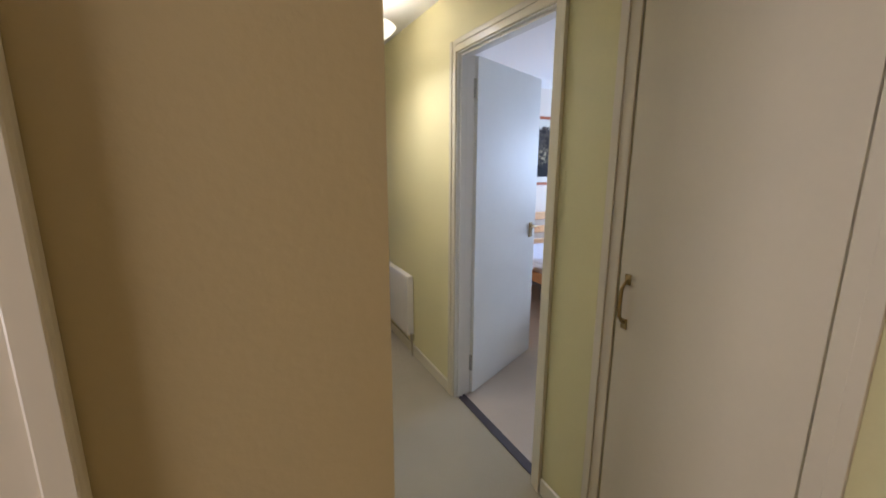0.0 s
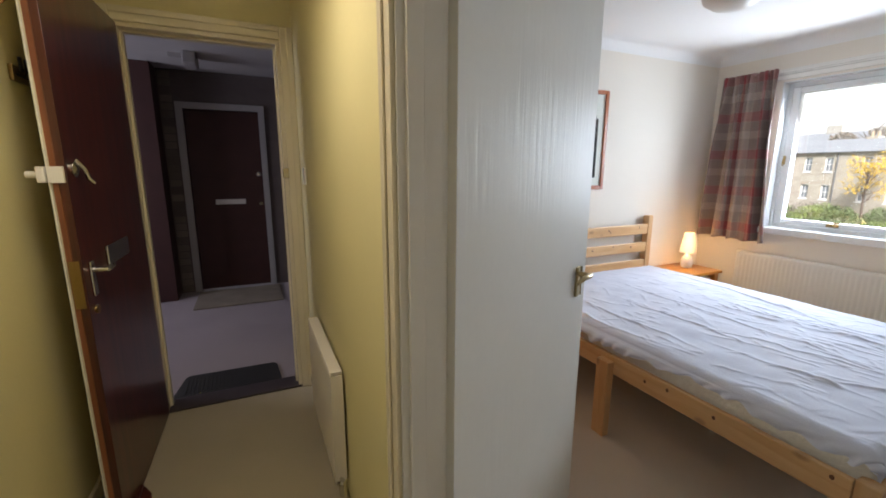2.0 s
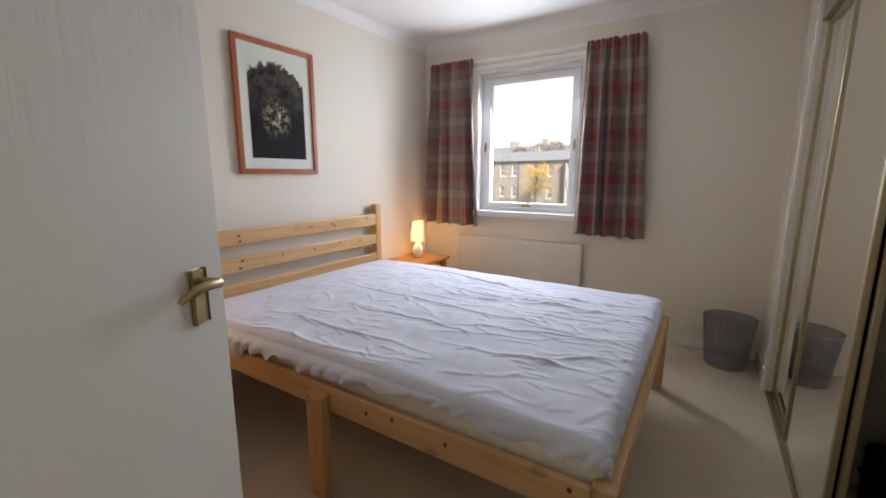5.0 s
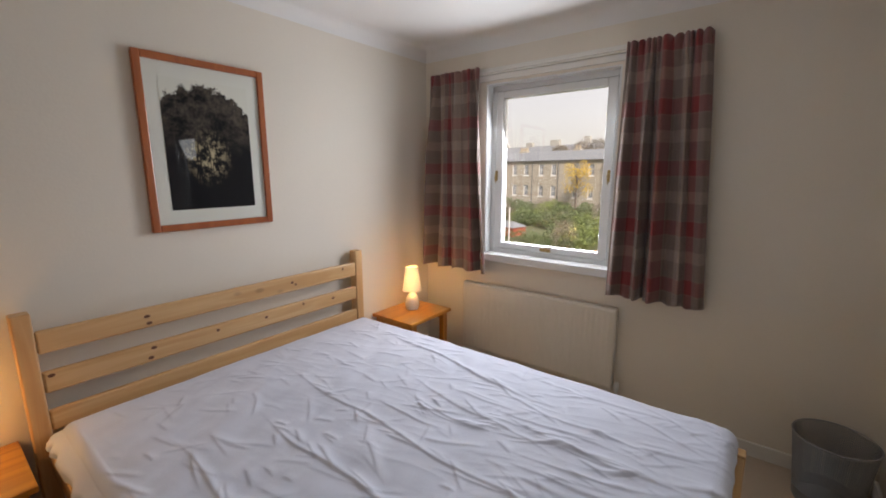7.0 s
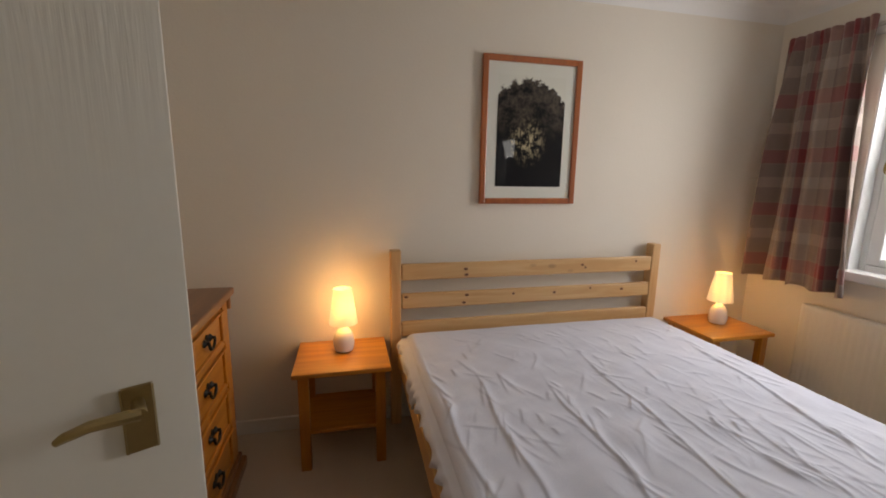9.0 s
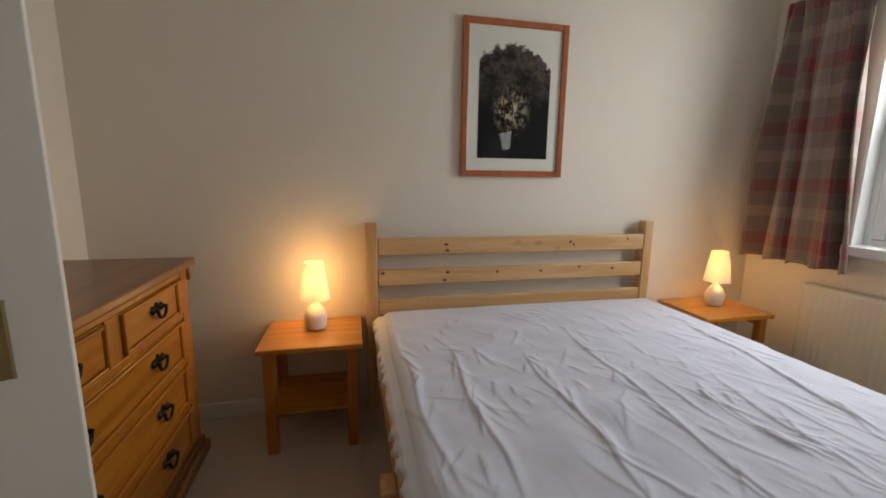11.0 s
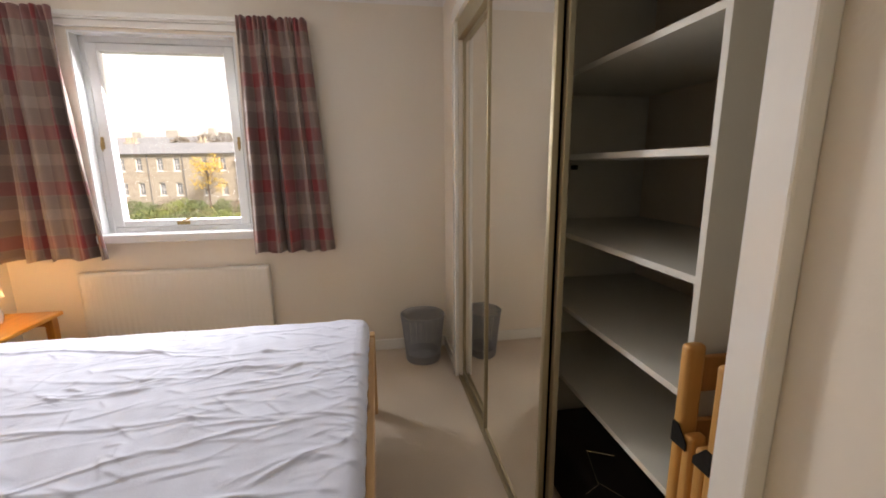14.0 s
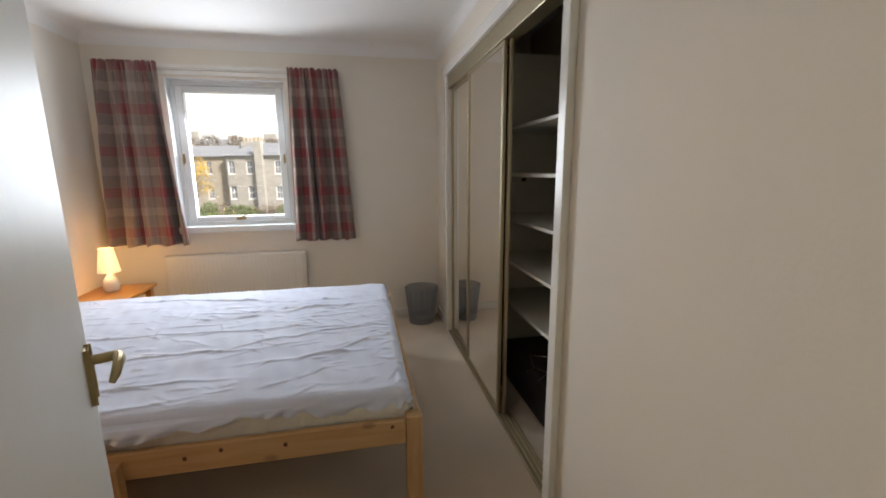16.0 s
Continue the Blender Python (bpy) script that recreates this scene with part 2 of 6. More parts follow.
M["chrome"] = material("satin_chrome", (0.65, 0.64, 0.60), 0.25, 1.0, spread=0.05, bump=0.02)
M["iron"] = material("black_iron", (0.03, 0.028, 0.026), 0.5, 0.8, spread=0.2, bump=0.2)
M["rubber"] = material("black_rubber", (0.02, 0.02, 0.022), 0.8, spread=0.2, bump=0.4)
M["radiator"] = material("white_radiator_enamel", (0.73, 0.69, 0.62), 0.35, spread=0.03, bump=0.0)
M["ceramic"] = material("cream_ceramic", (0.80, 0.76, 0.70), 0.25, spread=0.02, bump=0.0, coat=0.3)
M["shade"] = glowing("lit_fabric_shade", (0.8, 0.7, 0.5), (1.0, 0.84, 0.66), 0.06)
sn, sl = M["shade"].node_tree.nodes, M["shade"].node_tree.links
through_cloth, cloth_mix = sn.new("ShaderNodeBsdfTranslucent"), sn.new("ShaderNodeMixShader")
through_cloth.inputs["Color"].default_value = (0.80, 0.78, 0.74, 1)
cloth_mix.inputs[0].default_value = 0.30
sl.new(sn["Principled BSDF"].outputs[0], cloth_mix.inputs[1])
sl.new(through_cloth.outputs[0], cloth_mix.inputs[2])
sl.new(cloth_mix.outputs[0], sn["Material Output"].inputs[0])
M["hall_glass"] = glowing("lit_alabaster_glass", (0.8, 0.75, 0.6), (1.0, 0.86, 0.52), 0.20)
M["opal"] = material("opal_glass_shade", (0.66, 0.62, 0.56), 0.35, spread=0.04, bump=0.0)
M["melamine"] = material("grey_melamine_board", (0.66, 0.64, 0.57), 0.5, spread=0.04, bump=0.05)
M["closet"] = material("closet_paint", (0.62, 0.54, 0.43), 0.8, spread=0.05, bump=0.1)
M["black_bag"] = material("black_fabric", (0.02, 0.016, 0.015), 0.7, spread=0.3, fine=300, bump=0.4)
M["mount"] = material("cream_picture_mount", (0.72, 0.73, 0.66), 0.9, spread=0.01, bump=0.0)
M["white_plastic"] = material("white_plastic", (0.75, 0.74, 0.70), 0.35, spread=0.02, bump=0.0)
M["plaid"] = plaid("plaid_curtain_cloth")
M["glass"] = glass("window_glass")
M["landing_wall"] = material("landing_painted_brick", (0.12, 0.10, 0.095), 0.8, spread=0.15, scale=(6, 6, 14), fine=60, bump=0.5)
M["landing_brick"] = material("grey_buff_brick", (0.165, 0.14, 0.122), 0.85, spread=0.2, scale=(9, 9, 9), fine=70, bump=0.6)
bn, bl = M["landing_brick"].node_tree.nodes, M["landing_brick"].node_tree.links
binfo, bhsv = bn.new("ShaderNodeObjectInfo"), bn.new("ShaderNodeHueSaturation")
brange = bn.new("ShaderNodeMapRange")
brange.inputs[3].default_value, brange.inputs[4].default_value = 0.7, 1.3
bl.new(binfo.outputs["Random"], brange.inputs[0])
bl.new(brange.outputs[0], bhsv.inputs["Value"])
bl.new(bn["Principled BSDF"].inputs["Base Color"].links[0].from_socket, bhsv.inputs["Color"])
bl.new(bhsv.outputs[0], bn["Principled BSDF"].inputs["Base Color"])
M["landing_dark"] = material("landing_dark_red_paint", (0.050, 0.016, 0.014), 0.6, spread=0.2, bump=0.2)
M["landing_ceiling"] = material("landing_ceiling_paint", (0.50, 0.50, 0.50), 0.9, spread=0.04, fine=70, bump=0.2)
M["grey_paint"] = material("grey_frame_paint", (0.36, 0.35, 0.35), 0.5, spread=0.04, bump=0.0)
M["coir"] = material("coir_mat", (0.26, 0.22, 0.17), 0.95, spread=0.25, fine=400, bump=0.9)
M["threshold"] = material("dark_threshold_strip", (0.05, 0.04, 0.045), 0.5, spread=0.15, bump=0.2)
M["mesh"] = material("grey_wire_mesh", (0.30, 0.31, 0.325), 0.4, 0.6, spread=0.05, bump=0.0)
mirror = bpy.data.materials.new("mirror_silver")
mirror.use_nodes = True
mb = mirror.node_tree.nodes["Principled BSDF"]
mb.inputs["Base Color"].default_value, mb.inputs["Metallic"].default_value, mb.inputs["Roughness"].default_value = (0.94, 0.93, 0.88, 1), 1.0, 0.015
M["mirror"] = mirror


# ---- building blocks ----
def box(bm, x0, x1, y0, y1, z0, z1, bevel=0.0, m=None, segments=2):
    made = bmesh.ops.create_cube(bm, size=1.0)["verts"]
    for v in made:
        v.co = Vector((x0 + (v.co.x + 0.5) * (x1 - x0), y0 + (v.co.y + 0.5) * (y1 - y0), z0 + (v.co.z + 0.5) * (z1 - z0)))
    if m is not None:
        for v in made:
            v.co = m @ v.co
    if bevel:
        edges = list({e for v in made for e in v.link_edges})
        bmesh.ops.bevel(bm, geom=edges, offset=bevel, segments=segments, affect="EDGES", profile=0.5)
    return bm


def boxed(*args, **more):
    return box(bmesh.new(), *args, **more)


def lathe(bm, profile, centre=(0, 0, 0), steps=32, m=None, cap=True):
    """Turns a profile of (radius, height) round z."""
    rings = []
    for r, z in profile:
        ring = []
        for i in range(steps):
            a = 2 * math.pi * i / steps
            co = Vector((centre[0] + r * math.cos(a), centre[1] + r * math.sin(a), centre[2] + z))
            ring.append(bm.verts.new(m @ co if m is not None else co))
        rings.append(ring)
    for a, b in zip(rings, rings[1:]):
        for i in range(steps):
            bm.faces.new((a[i], a[(i + 1) % steps], b[(i + 1) % steps], b[i]))
    if cap:
        for ring, flip in ((rings[0], True), (rings[-1], False)):
            bm.faces.new(ring[::-1] if flip else ring)
    return bm


def tube(bm, points, radius, steps=8):
    """A round bar through points."""
    pts = [Vector(p) for p in points]
    rings = []
    up = Vector((0.13, 0.27, 0.95)).normalized()
    for i, p in enumerate(pts):
        d = (pts[min(i + 1, len(pts) - 1)] - pts[max(i - 1, 0)]).normalized()
        s = d.cross(up).normalized()
        t = d.cross(s).normalized()
        r = radius[i] if isinstance(radius, (list, tuple)) else radius
        rings.append([bm.verts.new(p + r * (math.cos(2 * math.pi * k / steps) * s + math.sin(2 * math.pi * k / steps) * t)) for k in range(steps)])
    for a, b in zip(rings, rings[1:]):
        for k in range(steps):
            bm.faces.new((a[k], a[(k + 1) % steps], b[(k + 1) % steps], b[k]))
    bm.faces.new(rings[0][::-1])
    bm.faces.new(rings[-1])
    return bm


def prism(bm, outline, z0, z1, m=None):
    """Raises a flat outline (x, y) from z0 to z1."""
    lo = [bm.verts.new((m or Matrix()) @ Vector((x, y, z0))) for x, y in outline]
    hi = [bm.verts.new((m or Matrix()) @ Vector((x, y, z1))) for x, y in outline]
    bm.faces.new(lo[::-1])
    bm.faces.new(hi)
    for i in range(len(lo)):
        j = (i + 1) % len(lo)
        bm.faces.new((lo[i], lo[j], hi[j], hi[i]))
    return bm


def part(name, bm, mat, parent=None, label="", smooth=False, kind="", category="", group=""):
    bmesh.ops.recalc_face_normals(bm, faces=bm.faces)
    me = bpy.data.meshes.new(name)
    bm.to_mesh(me)
    bm.free()
    me.materials.append(mat)
    if smooth:
        me.shade_smooth()
        me.set_sharp_from_angle(angle=radians(35))
    ob = new(name, me)
    if parent is not None:
        ob.parent = parent
    return tagged(ob, label, category, group, kind)


def thing(name, m, label, category, group=""):
    ob = new(name)
    ob.matrix_world = m
    ob.empty_display_size = 0.1
    return tagged(ob, label, category, group)


def structure(name, bm, mat, label, smooth=False, parent=None):
    return part(name, bm, mat, parent, label, smooth, kind="structure" if parent is None else "")


# ---- plan: the bedroom, the hall, the landing ----
BX0, BX1, BY0, BY1 = 1.985, 5.44, 1.80, 4.375
HX0, HX1, HY1 = 0.97, 1.895, 4.385
CEIL = 2.28
DY0, DY1, DH = 1.885, 2.655, 1.965
WY0, WY1, WZ0, WZ1 = 3.01, 3.86, 0.86, 1.985


def wall_with_holes(bm, axis, face, back, a0, a1, z0, z1, holes):
    """A wall across the other axis, between face and back, with rectangular holes (a0, a1, z0, z1)."""
    cuts = sorted({a0, a1, *[h[0] for h in holes], *[h[1] for h in holes]})
    for u, v in zip(cuts, cuts[1:]):
        inside = [h for h in holes if h[0] <= u and h[1] >= v]
        spans = [(z0, z1)]
        for h in inside:
            spans = [s for lo, hi in spans for s in ((lo, min(hi, h[2])), (max(lo, h[3]), hi)) if s[1] - s[0] > 1e-6]
        for lo, hi in spans:
            if axis == "x":
                box(bm, min(face, back), max(face, back), u, v, lo, hi)
            else:
                box(bm, u, v, min(face, back), max(face, back), lo, hi)
    bmesh.ops.remove_doubles(bm, verts=bm.verts, dist=1e-5)
    return bm


# floors and ceilings
structure("floor_bedroom", boxed(1.94, BX1 + 0.2, 1.1, BY1 + 0.1, -0.12, 0.0), M["carpet_bed"], "beige short-pile fitted carpet of the bedroom")
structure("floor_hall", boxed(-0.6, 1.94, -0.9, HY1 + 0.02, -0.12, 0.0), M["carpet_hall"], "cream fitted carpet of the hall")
structure("floor_landing", boxed(-1.6, 3.2, HY1 + 0.02, 7.1, -0.12, -0.002), M["carpet_landing"], "worn mauve carpet of the common landing")
structure("ceiling_bedroom", boxed(1.94, BX1 + 0.2, 1.0, BY1 + 0.2, CEIL, CEIL + 0.1), M["ceiling"], "matt white plaster ceiling of the bedroom")
structure("ceiling_hall", boxed(-0.6, 1.94, -0.9, HY1 + 0.1, CEIL, CEIL + 0.1), M["ceiling"], "matt white plaster ceiling of the hall")
structure("ceiling_landing", boxed(-1.6, 3.2, HY1 + 0.1, 7.1, 2.265, 2.38), M["landing_ceiling"], "grey plaster ceiling of the landing")

# the wall between hall and bedroom, with a face of its own on each side
structure("wall_west", wall_with_holes(bmesh.new(), "x", BX0, 1.94, BY0 - 0.7, BY1 + 0.1, 0, CEIL, [(DY0, DY1, 0, DH)]), M["wall_bed"], "warm white painted bedroom wall with the door opening")
structure("wall_hall_east", wall_with_holes(bmesh.new(), "x", HX1, 1.94, -0.9, HY1 + 0.1, 0, CEIL, [(DY0, DY1, 0, DH), (0.985, 1.52, 0, 2.0)]), M["wall_hall"], "primrose yellow painted hall wall with the bedroom door")
structure("wall_north", wall_with_holes(bmesh.new(), "y", BY1, BY1 + 0.1, 1.94, BX1 + 0.2, 0, CEIL, []), M["wall_bed"], "warm white painted wall behind the bed")
structure("wall_east", wall_with_holes(bmesh.new(), "x", BX1, BX1 + 0.22, 1.0, BY1 + 0.1, 0, CEIL, [(WY0, WY1, WZ0, WZ1)]), M["wall_bed"], "warm white painted outer wall with the window opening")
structure("wall_south", wall_with_holes(bmesh.new(), "y", BY0, BY0 - 0.07, BX0, BX1, 0, CEIL, [(3.158, 4.98, 0, 1.97)]), M["wall_bed"], "warm white painted wall with the built-in wardrobe opening")
bm = bmesh.new()
box(bm, 3.05, 5.06, 1.10, 1.16, 0, CEIL)
box(bm, 3.05, 3.12, 1.16, BY0 - 0.07, 0, CEIL)
box(bm, 5.01, 5.06, 1.16, BY0 - 0.07, 0, CEIL)
structure("wall_wardrobe", bm, M["closet"], "dull painted inner walls of the built-in wardrobe")
structure("wall_hall_west", wall_with_holes(bmesh.new(), "x", HX0, HX0 - 0.10, 1.05, HY1 + 0.1, 0, CEIL, [(1.87, 2.62, 0, 1.97)]), M["wall_hall"], "primrose yellow painted hall wall with coat hooks")
structure("wall_hall_end", wall_with_holes(bmesh.new(), "y", HY1, HY1 + 0.12, HX0 - 0.1, HX1 + 0.045, 0, CEIL, [(1.11, 1.83, 0, 1.985)]), M["wall_hall"], "primrose yellow painted end wall with the front door opening")
structure("wall_lobby_north", wall_with_holes(bmesh.new(), "y", 1.03, 1.13, -0.6, HX0 - 0.001, 0, CEIL, [(-0.14, 0.64, 0, 1.97)]), M["wall_lobby"], "cream lobby wall beside a doorway, with shade put into its colour")
# unseen walls added to close the lobby, in the same shade-darkened cream
bm = bmesh.new()
box(bm, -0.7, -0.6, -0.9, 1.13, 0, CEIL)
box(bm, -0.6, 1.94, -1.0, -0.9, 0, CEIL)
box(bm, -0.7, 0.82, 2.8, 2.9, 0, CEIL)
structure("wall_lobby", bm, M["wall_lobby"], "plain unseen walls added to close the lobby, cream darkened for shade")
bm = wall_with_holes(bmesh.new(), "y", 6.905, 7.02, 0.70, 3.2, 0, 2.3, [(1.07, 1.76, 0, 1.90)])
box(bm, -1.6, 0.70, 6.72, 7.02, 0, 2.3)
north = structure("wall_landing_north", bm, M["landing_wall"], "dark grey painted brick wall of the landing")
bm = bmesh.new()
wall_with_holes(bm, "x", -1.5, -1.6, HY1 + 0.12, 7.0, 0, 2.3, [(5.1, 6.1, 1.0, 2.0)])
box(bm, 3.1, 3.2, HY1 + 0.12, 7.0, 0, 2.3)
box(bm, -1.6, HX0 - 0.1, HY1 + 0.02, HY1 + 0.12, 0, 2.3)
box(bm, HX1 + 0.045, 3.2, BY1 + 0.1, HY1 + 0.12, 0, 2.3)
structure("wall_landing", bm, M["landing_wall"], "dark grey painted side walls of the landing")
structure("column_landing", boxed(0.70, 0.88, 6.62, 6.904, 0, 2.265, bevel=0.004), M["landing_dark"], "dark red painted pier on the landing wall")

# coving along the bedroom ceiling
bm = bmesh.new()
cv = 0.09
ringpts = []
for k in range(7):
    a = k / 6 * math.pi / 2
    ringpts.append((cv * (1 - math.sin(a)), cv * (1 - math.cos(a))))
corners = [(BX0, BY0, 1, 1), (BX1, BY0, -1, 1), (BX1, BY1, -1, -1), (BX0, BY1, 1, -1)]
cols = []
for (cx, cy, sx, sy) in corners:
    cols.append([bm.verts.new((cx + sx * max(o, 0.0005), cy + sy * max(o, 0.0005), CEIL - d - 0.0005)) for o, d in ringpts])
for i in range(4):
    a, b = cols[i], cols[(i + 1) % 4]
    for k in range(6):
        bm.faces.new((a[k], b[k], b[k + 1], a[k + 1]))
structure("coving", bm, M["ceiling"], "white curved plaster coving round the bedroom ceiling", smooth=True)


# skirting boards
def skirting(name, runs, mat, label, h=0.075, t=0.014):
    bm = bmesh.new()
    for axis, face, side, a0, a1 in runs:
        lo, hi = sorted((face, face + side * t))
        if axis == "x":
            box(bm, lo, hi, a0, a1, 0.0, h, bevel=0.004)
        else:
            box(bm, a0, a1, lo, hi, 0.0, h, bevel=0.004)
    return structure(name, bm, mat, label)


skirting("baseboard_bedroom", [("x", BX1, -1, BY0 + 0.015, BY1), ("y", BY1, -1, BX0 + 0.015, BX1 - 0.015), ("x", BX0, 1, DY1 + 0.065, BY1),
                               ("y", BY0, 1, BX0 + 0.015, 3.104), ("y", BY0, 1, 5.05, BX1)], M["gloss"], "white gloss skirting board round the bedroom")
skirting("baseboard_hall", [("x", HX0, 1, 2.69, HY1), ("x", HX1, -1, 2.72, HY1), ("x", HX1, -1, 1.60, 1.822), ("x", HX1, -1, -0.9, 0.90),
                            ("x", HX0, 1, 1.05, 1.80), ("y", HY1, -1, HX0 + 0.015, 1.04)], M["cream"], "cream gloss skirting board along the hall")


def architrave(name, axis, face, side, a0, a1, top, mat, label, w=0.06, t=0.017, legs=(True, True)):
    """A moulded surround of an opening."""
    bm = bmesh.new()
    lo, hi = sorted((face, face + side * t))
    lo2, hi2 = sorted((face + side * t, face + side * (t + 0.006)))
    spans = []
    if legs[0]:
        spans.append((a0 - w, a0, 0.0, top + w, a0 - w, a0 - w * 0.55))
    if legs[1]:
        spans.append((a1, a1 + w, 0.0, top + w, a1 + w * 0.55, a1 + w))
    for u, v, z0, z1, p, q in spans:
        if axis == "x":
            box(bm, lo, hi, u, v, z0, z1, bevel=0.004)
            box(bm, lo2, hi2, p, q, z0, z1, bevel=0.0025)
        else:
            box(bm, u, v, lo, hi, z0, z1, bevel=0.004)
            box(bm, p, q, lo2, hi2, z0, z1, bevel=0.0025)
    if axis == "x":
        box(bm, lo, hi, a0, a1, top, top + w, bevel=0.004)
        box(bm, lo2, hi2, a0, a1, top + w * 0.55, top + w, bevel=0.0025)
    else:
        box(bm, a0, a1, lo, hi, top, top + w, bevel=0.004)
        box(bm, a0, a1, lo2, hi2, top + w * 0.55, top + w, bevel=0.0025)
    return structure(name, bm, mat, label)


def lining(name, axis, f0, f1, a0, a1, top, mat, label, stop=None, t=0.006):
    """Boards lining an opening, with a door stop."""
    bm = bmesh.new()
    for u, v in ((a0, a0 + t), (a1 - t, a1)):
        box(bm, *((f0, f1, u, v) if axis == "x" else (u, v, f0, f1)), 0.0, top, bevel=0.001)
    box(bm, *((f0, f1, a0 + t, a1 - t) if axis == "x" else (a0 + t, a1 - t, f0, f1)), top - t, top, bevel=0.001)
    if stop:
        s0, s1 = stop
        for u, v in ((a0 + t, a0 + t + 0.012), (a1 - t - 0.012, a1 - t)):
            box(bm, *((s0, s1, u, v) if axis == "x" else (u, v, s0, s1)), 0.0, top - t, bevel=0.002)
        box(bm, *((s0, s1, a0 + t + 0.012, a1 - t - 0.012) if axis == "x" else (a0 + t + 0.012, a1 - t - 0.012, s0, s1)), top - t - 0.012, top - t, bevel=0.002)
    return structure(name, bm, mat, label)


architrave("trim_bedroom_door_hall_side", "x", HX1, -1, DY0, DY1, DH, M["cream"], "cream gloss architrave round the bedroom door, hall side", w=0.058, t=0.012)
architrave("trim_bedroom_door_room_side", "x", BX0, 1, DY0, DY1, DH, M["gloss"], "white gloss architrave round the bedroom door, room side", w=0.055)
lining("trim_bedroom_door_lining", "x", HX1 - 0.002, BX0 + 0.002, DY0, DY1, DH, M["gloss"], "white gloss door lining with planted stop", stop=(HX1 + 0.015, 1.945))
structure("trim_threshold", boxed(1.915, 1.965, DY0 + 0.006, DY1 - 0.006, 0.0, 0.006, bevel=0.002), M["threshold"], "dark metal carpet strip at the bedroom threshold")
architrave("trim_front_door", "y", HY1, -1, 1.11, 1.83, 1.985, M["cream"], "cream gloss architrave round the front door", w=0.064)
lining("trim_front_door_lining", "y", HY1 - 0.002, HY1 + 0.122, 1.11, 1.83, 1.985, M["cream"], "cream gloss front door lining with stop", stop=(HY1 + 0.05, HY1 + 0.09), t=0.02)
structure("trim_front_sill", boxed(1.11, 1.83, HY1 - 0.01, HY1 + 0.13, 0.0, 0.012, bevel=0.004), M["threshold"], "dark worn timber threshold of the front door")
architrave("trim_hall_west_door", "x", HX0, 1, 1.87, 2.62, 1.97, M["gloss"], "white gloss architrave round a closed side door", w=0.066, t=0.010)
lining("trim_hall_west_lining", "x", HX0 - 0.1, HX0 + 0.002, 1.87, 2.62, 1.97, M["gloss"], "white gloss lining of the side door")
architrave("trim_cupboard", "x", HX1, -1, 0.985, 1.52, 2.0, M["cupboard"], "magnolia painted architrave round the cupboard door", w=0.07, t=0.010)
architrave("trim_lobby_door", "y", 1.03, -1, -0.14, 0.64, 1.97, M["cupboard"], "magnolia painted architrave in the lobby", w=0.055)
bm = bmesh.new()
box(bm, 3.105, 3.158, BY0, BY0 + 0.030, 0, 2.035, bevel=0.004)
box(bm, 3.158, 5.045, BY0, BY0 + 0.024, 1.97, 2.035, bevel=0.004)
structure("trim_wardrobe", bm, M["gloss"], "thick white gloss timber edging round the wardrobe opening")
structure("trim_wardrobe_east", boxed(4.98, 5.045, BY0, BY0 + 0.022, 0, 1.9695, bevel=0.004), M["gloss"], "white gloss timber edging beside the sliding mirrors")


# ---- doors ----
def lever_handle(parent, m, side, mat, label, flip=1, plate_h=0.15):
    """A lever on a backplate; m places the plate's centre on the leaf's face, x along the leaf, y out of the face."""
    bm = bmesh.new()
    box(bm, -0.018, 0.018, 0.0, 0.007, -plate_h * 0.62, plate_h * 0.38, bevel=0.003, m=m)
    plate = part("backplate", bm, mat, parent, label)
    bm = bmesh.new()
    lathe(bm, [(0.009, 0.0), (0.009, 0.045)], steps=14, m=m @ pose(0, 0.004, 0.015, -90))
    tube(bm, [m @ Vector((flip * a, b, 0.015 + c)) for a, b, c in ((0, 0.045, 0), (0.025, 0.048, 0.003), (0.055, 0.046, 0.003), (0.08, 0.041, -0.005), (0.09, 0.036, -0.012))], [0.009, 0.009, 0.008, 0.007, 0.005], 10)
    part("lever", bm, mat, parent, label, smooth=True)
    return plate


def hinge(parent, z, mat, m):
    bm = bmesh.new()
    box(bm, -0.004, 0.0015, -0.037, 0.0, z - 0.05, z + 0.05, m=m)
    lathe(bm, [(0.0075, z - 0.052), (0.0075, z + 0.052)], steps=10, m=m @ pose(-0.004, 0.006, 0))
    part("hinge", bm, mat, parent, "small steel butt hinge")


# bedroom door, standing open into the room; local x runs from the hinge along the leaf, local y to its hall-facing side
door = thing("door_bedroom", pose(1.992, 2.672, 0.008, 0, 0, 26.8), "smooth white gloss bedroom door, standing open into the room", "door")
part("leaf", boxed(0.002, 0.785, -0.04, 0.0, 0.0, 1.952, bevel=0.002), M["door_white"], door)
lever_handle(door, pose(0.708, -0.04, 0.950, 0, 0, 180), 1, M["worn_brass"], "worn brass lever on a long backplate", flip=1, plate_h=0.097)
lever_handle(door, pose(0.708, 0.0, 0.950), 1, M["worn_brass"], "worn brass lever on a long backplate", flip=-1, plate_h=0.097)
for hz in (0.20, 1.79):
    hinge(door, hz, M["chrome"], pose(0.0, 0.0, 0))

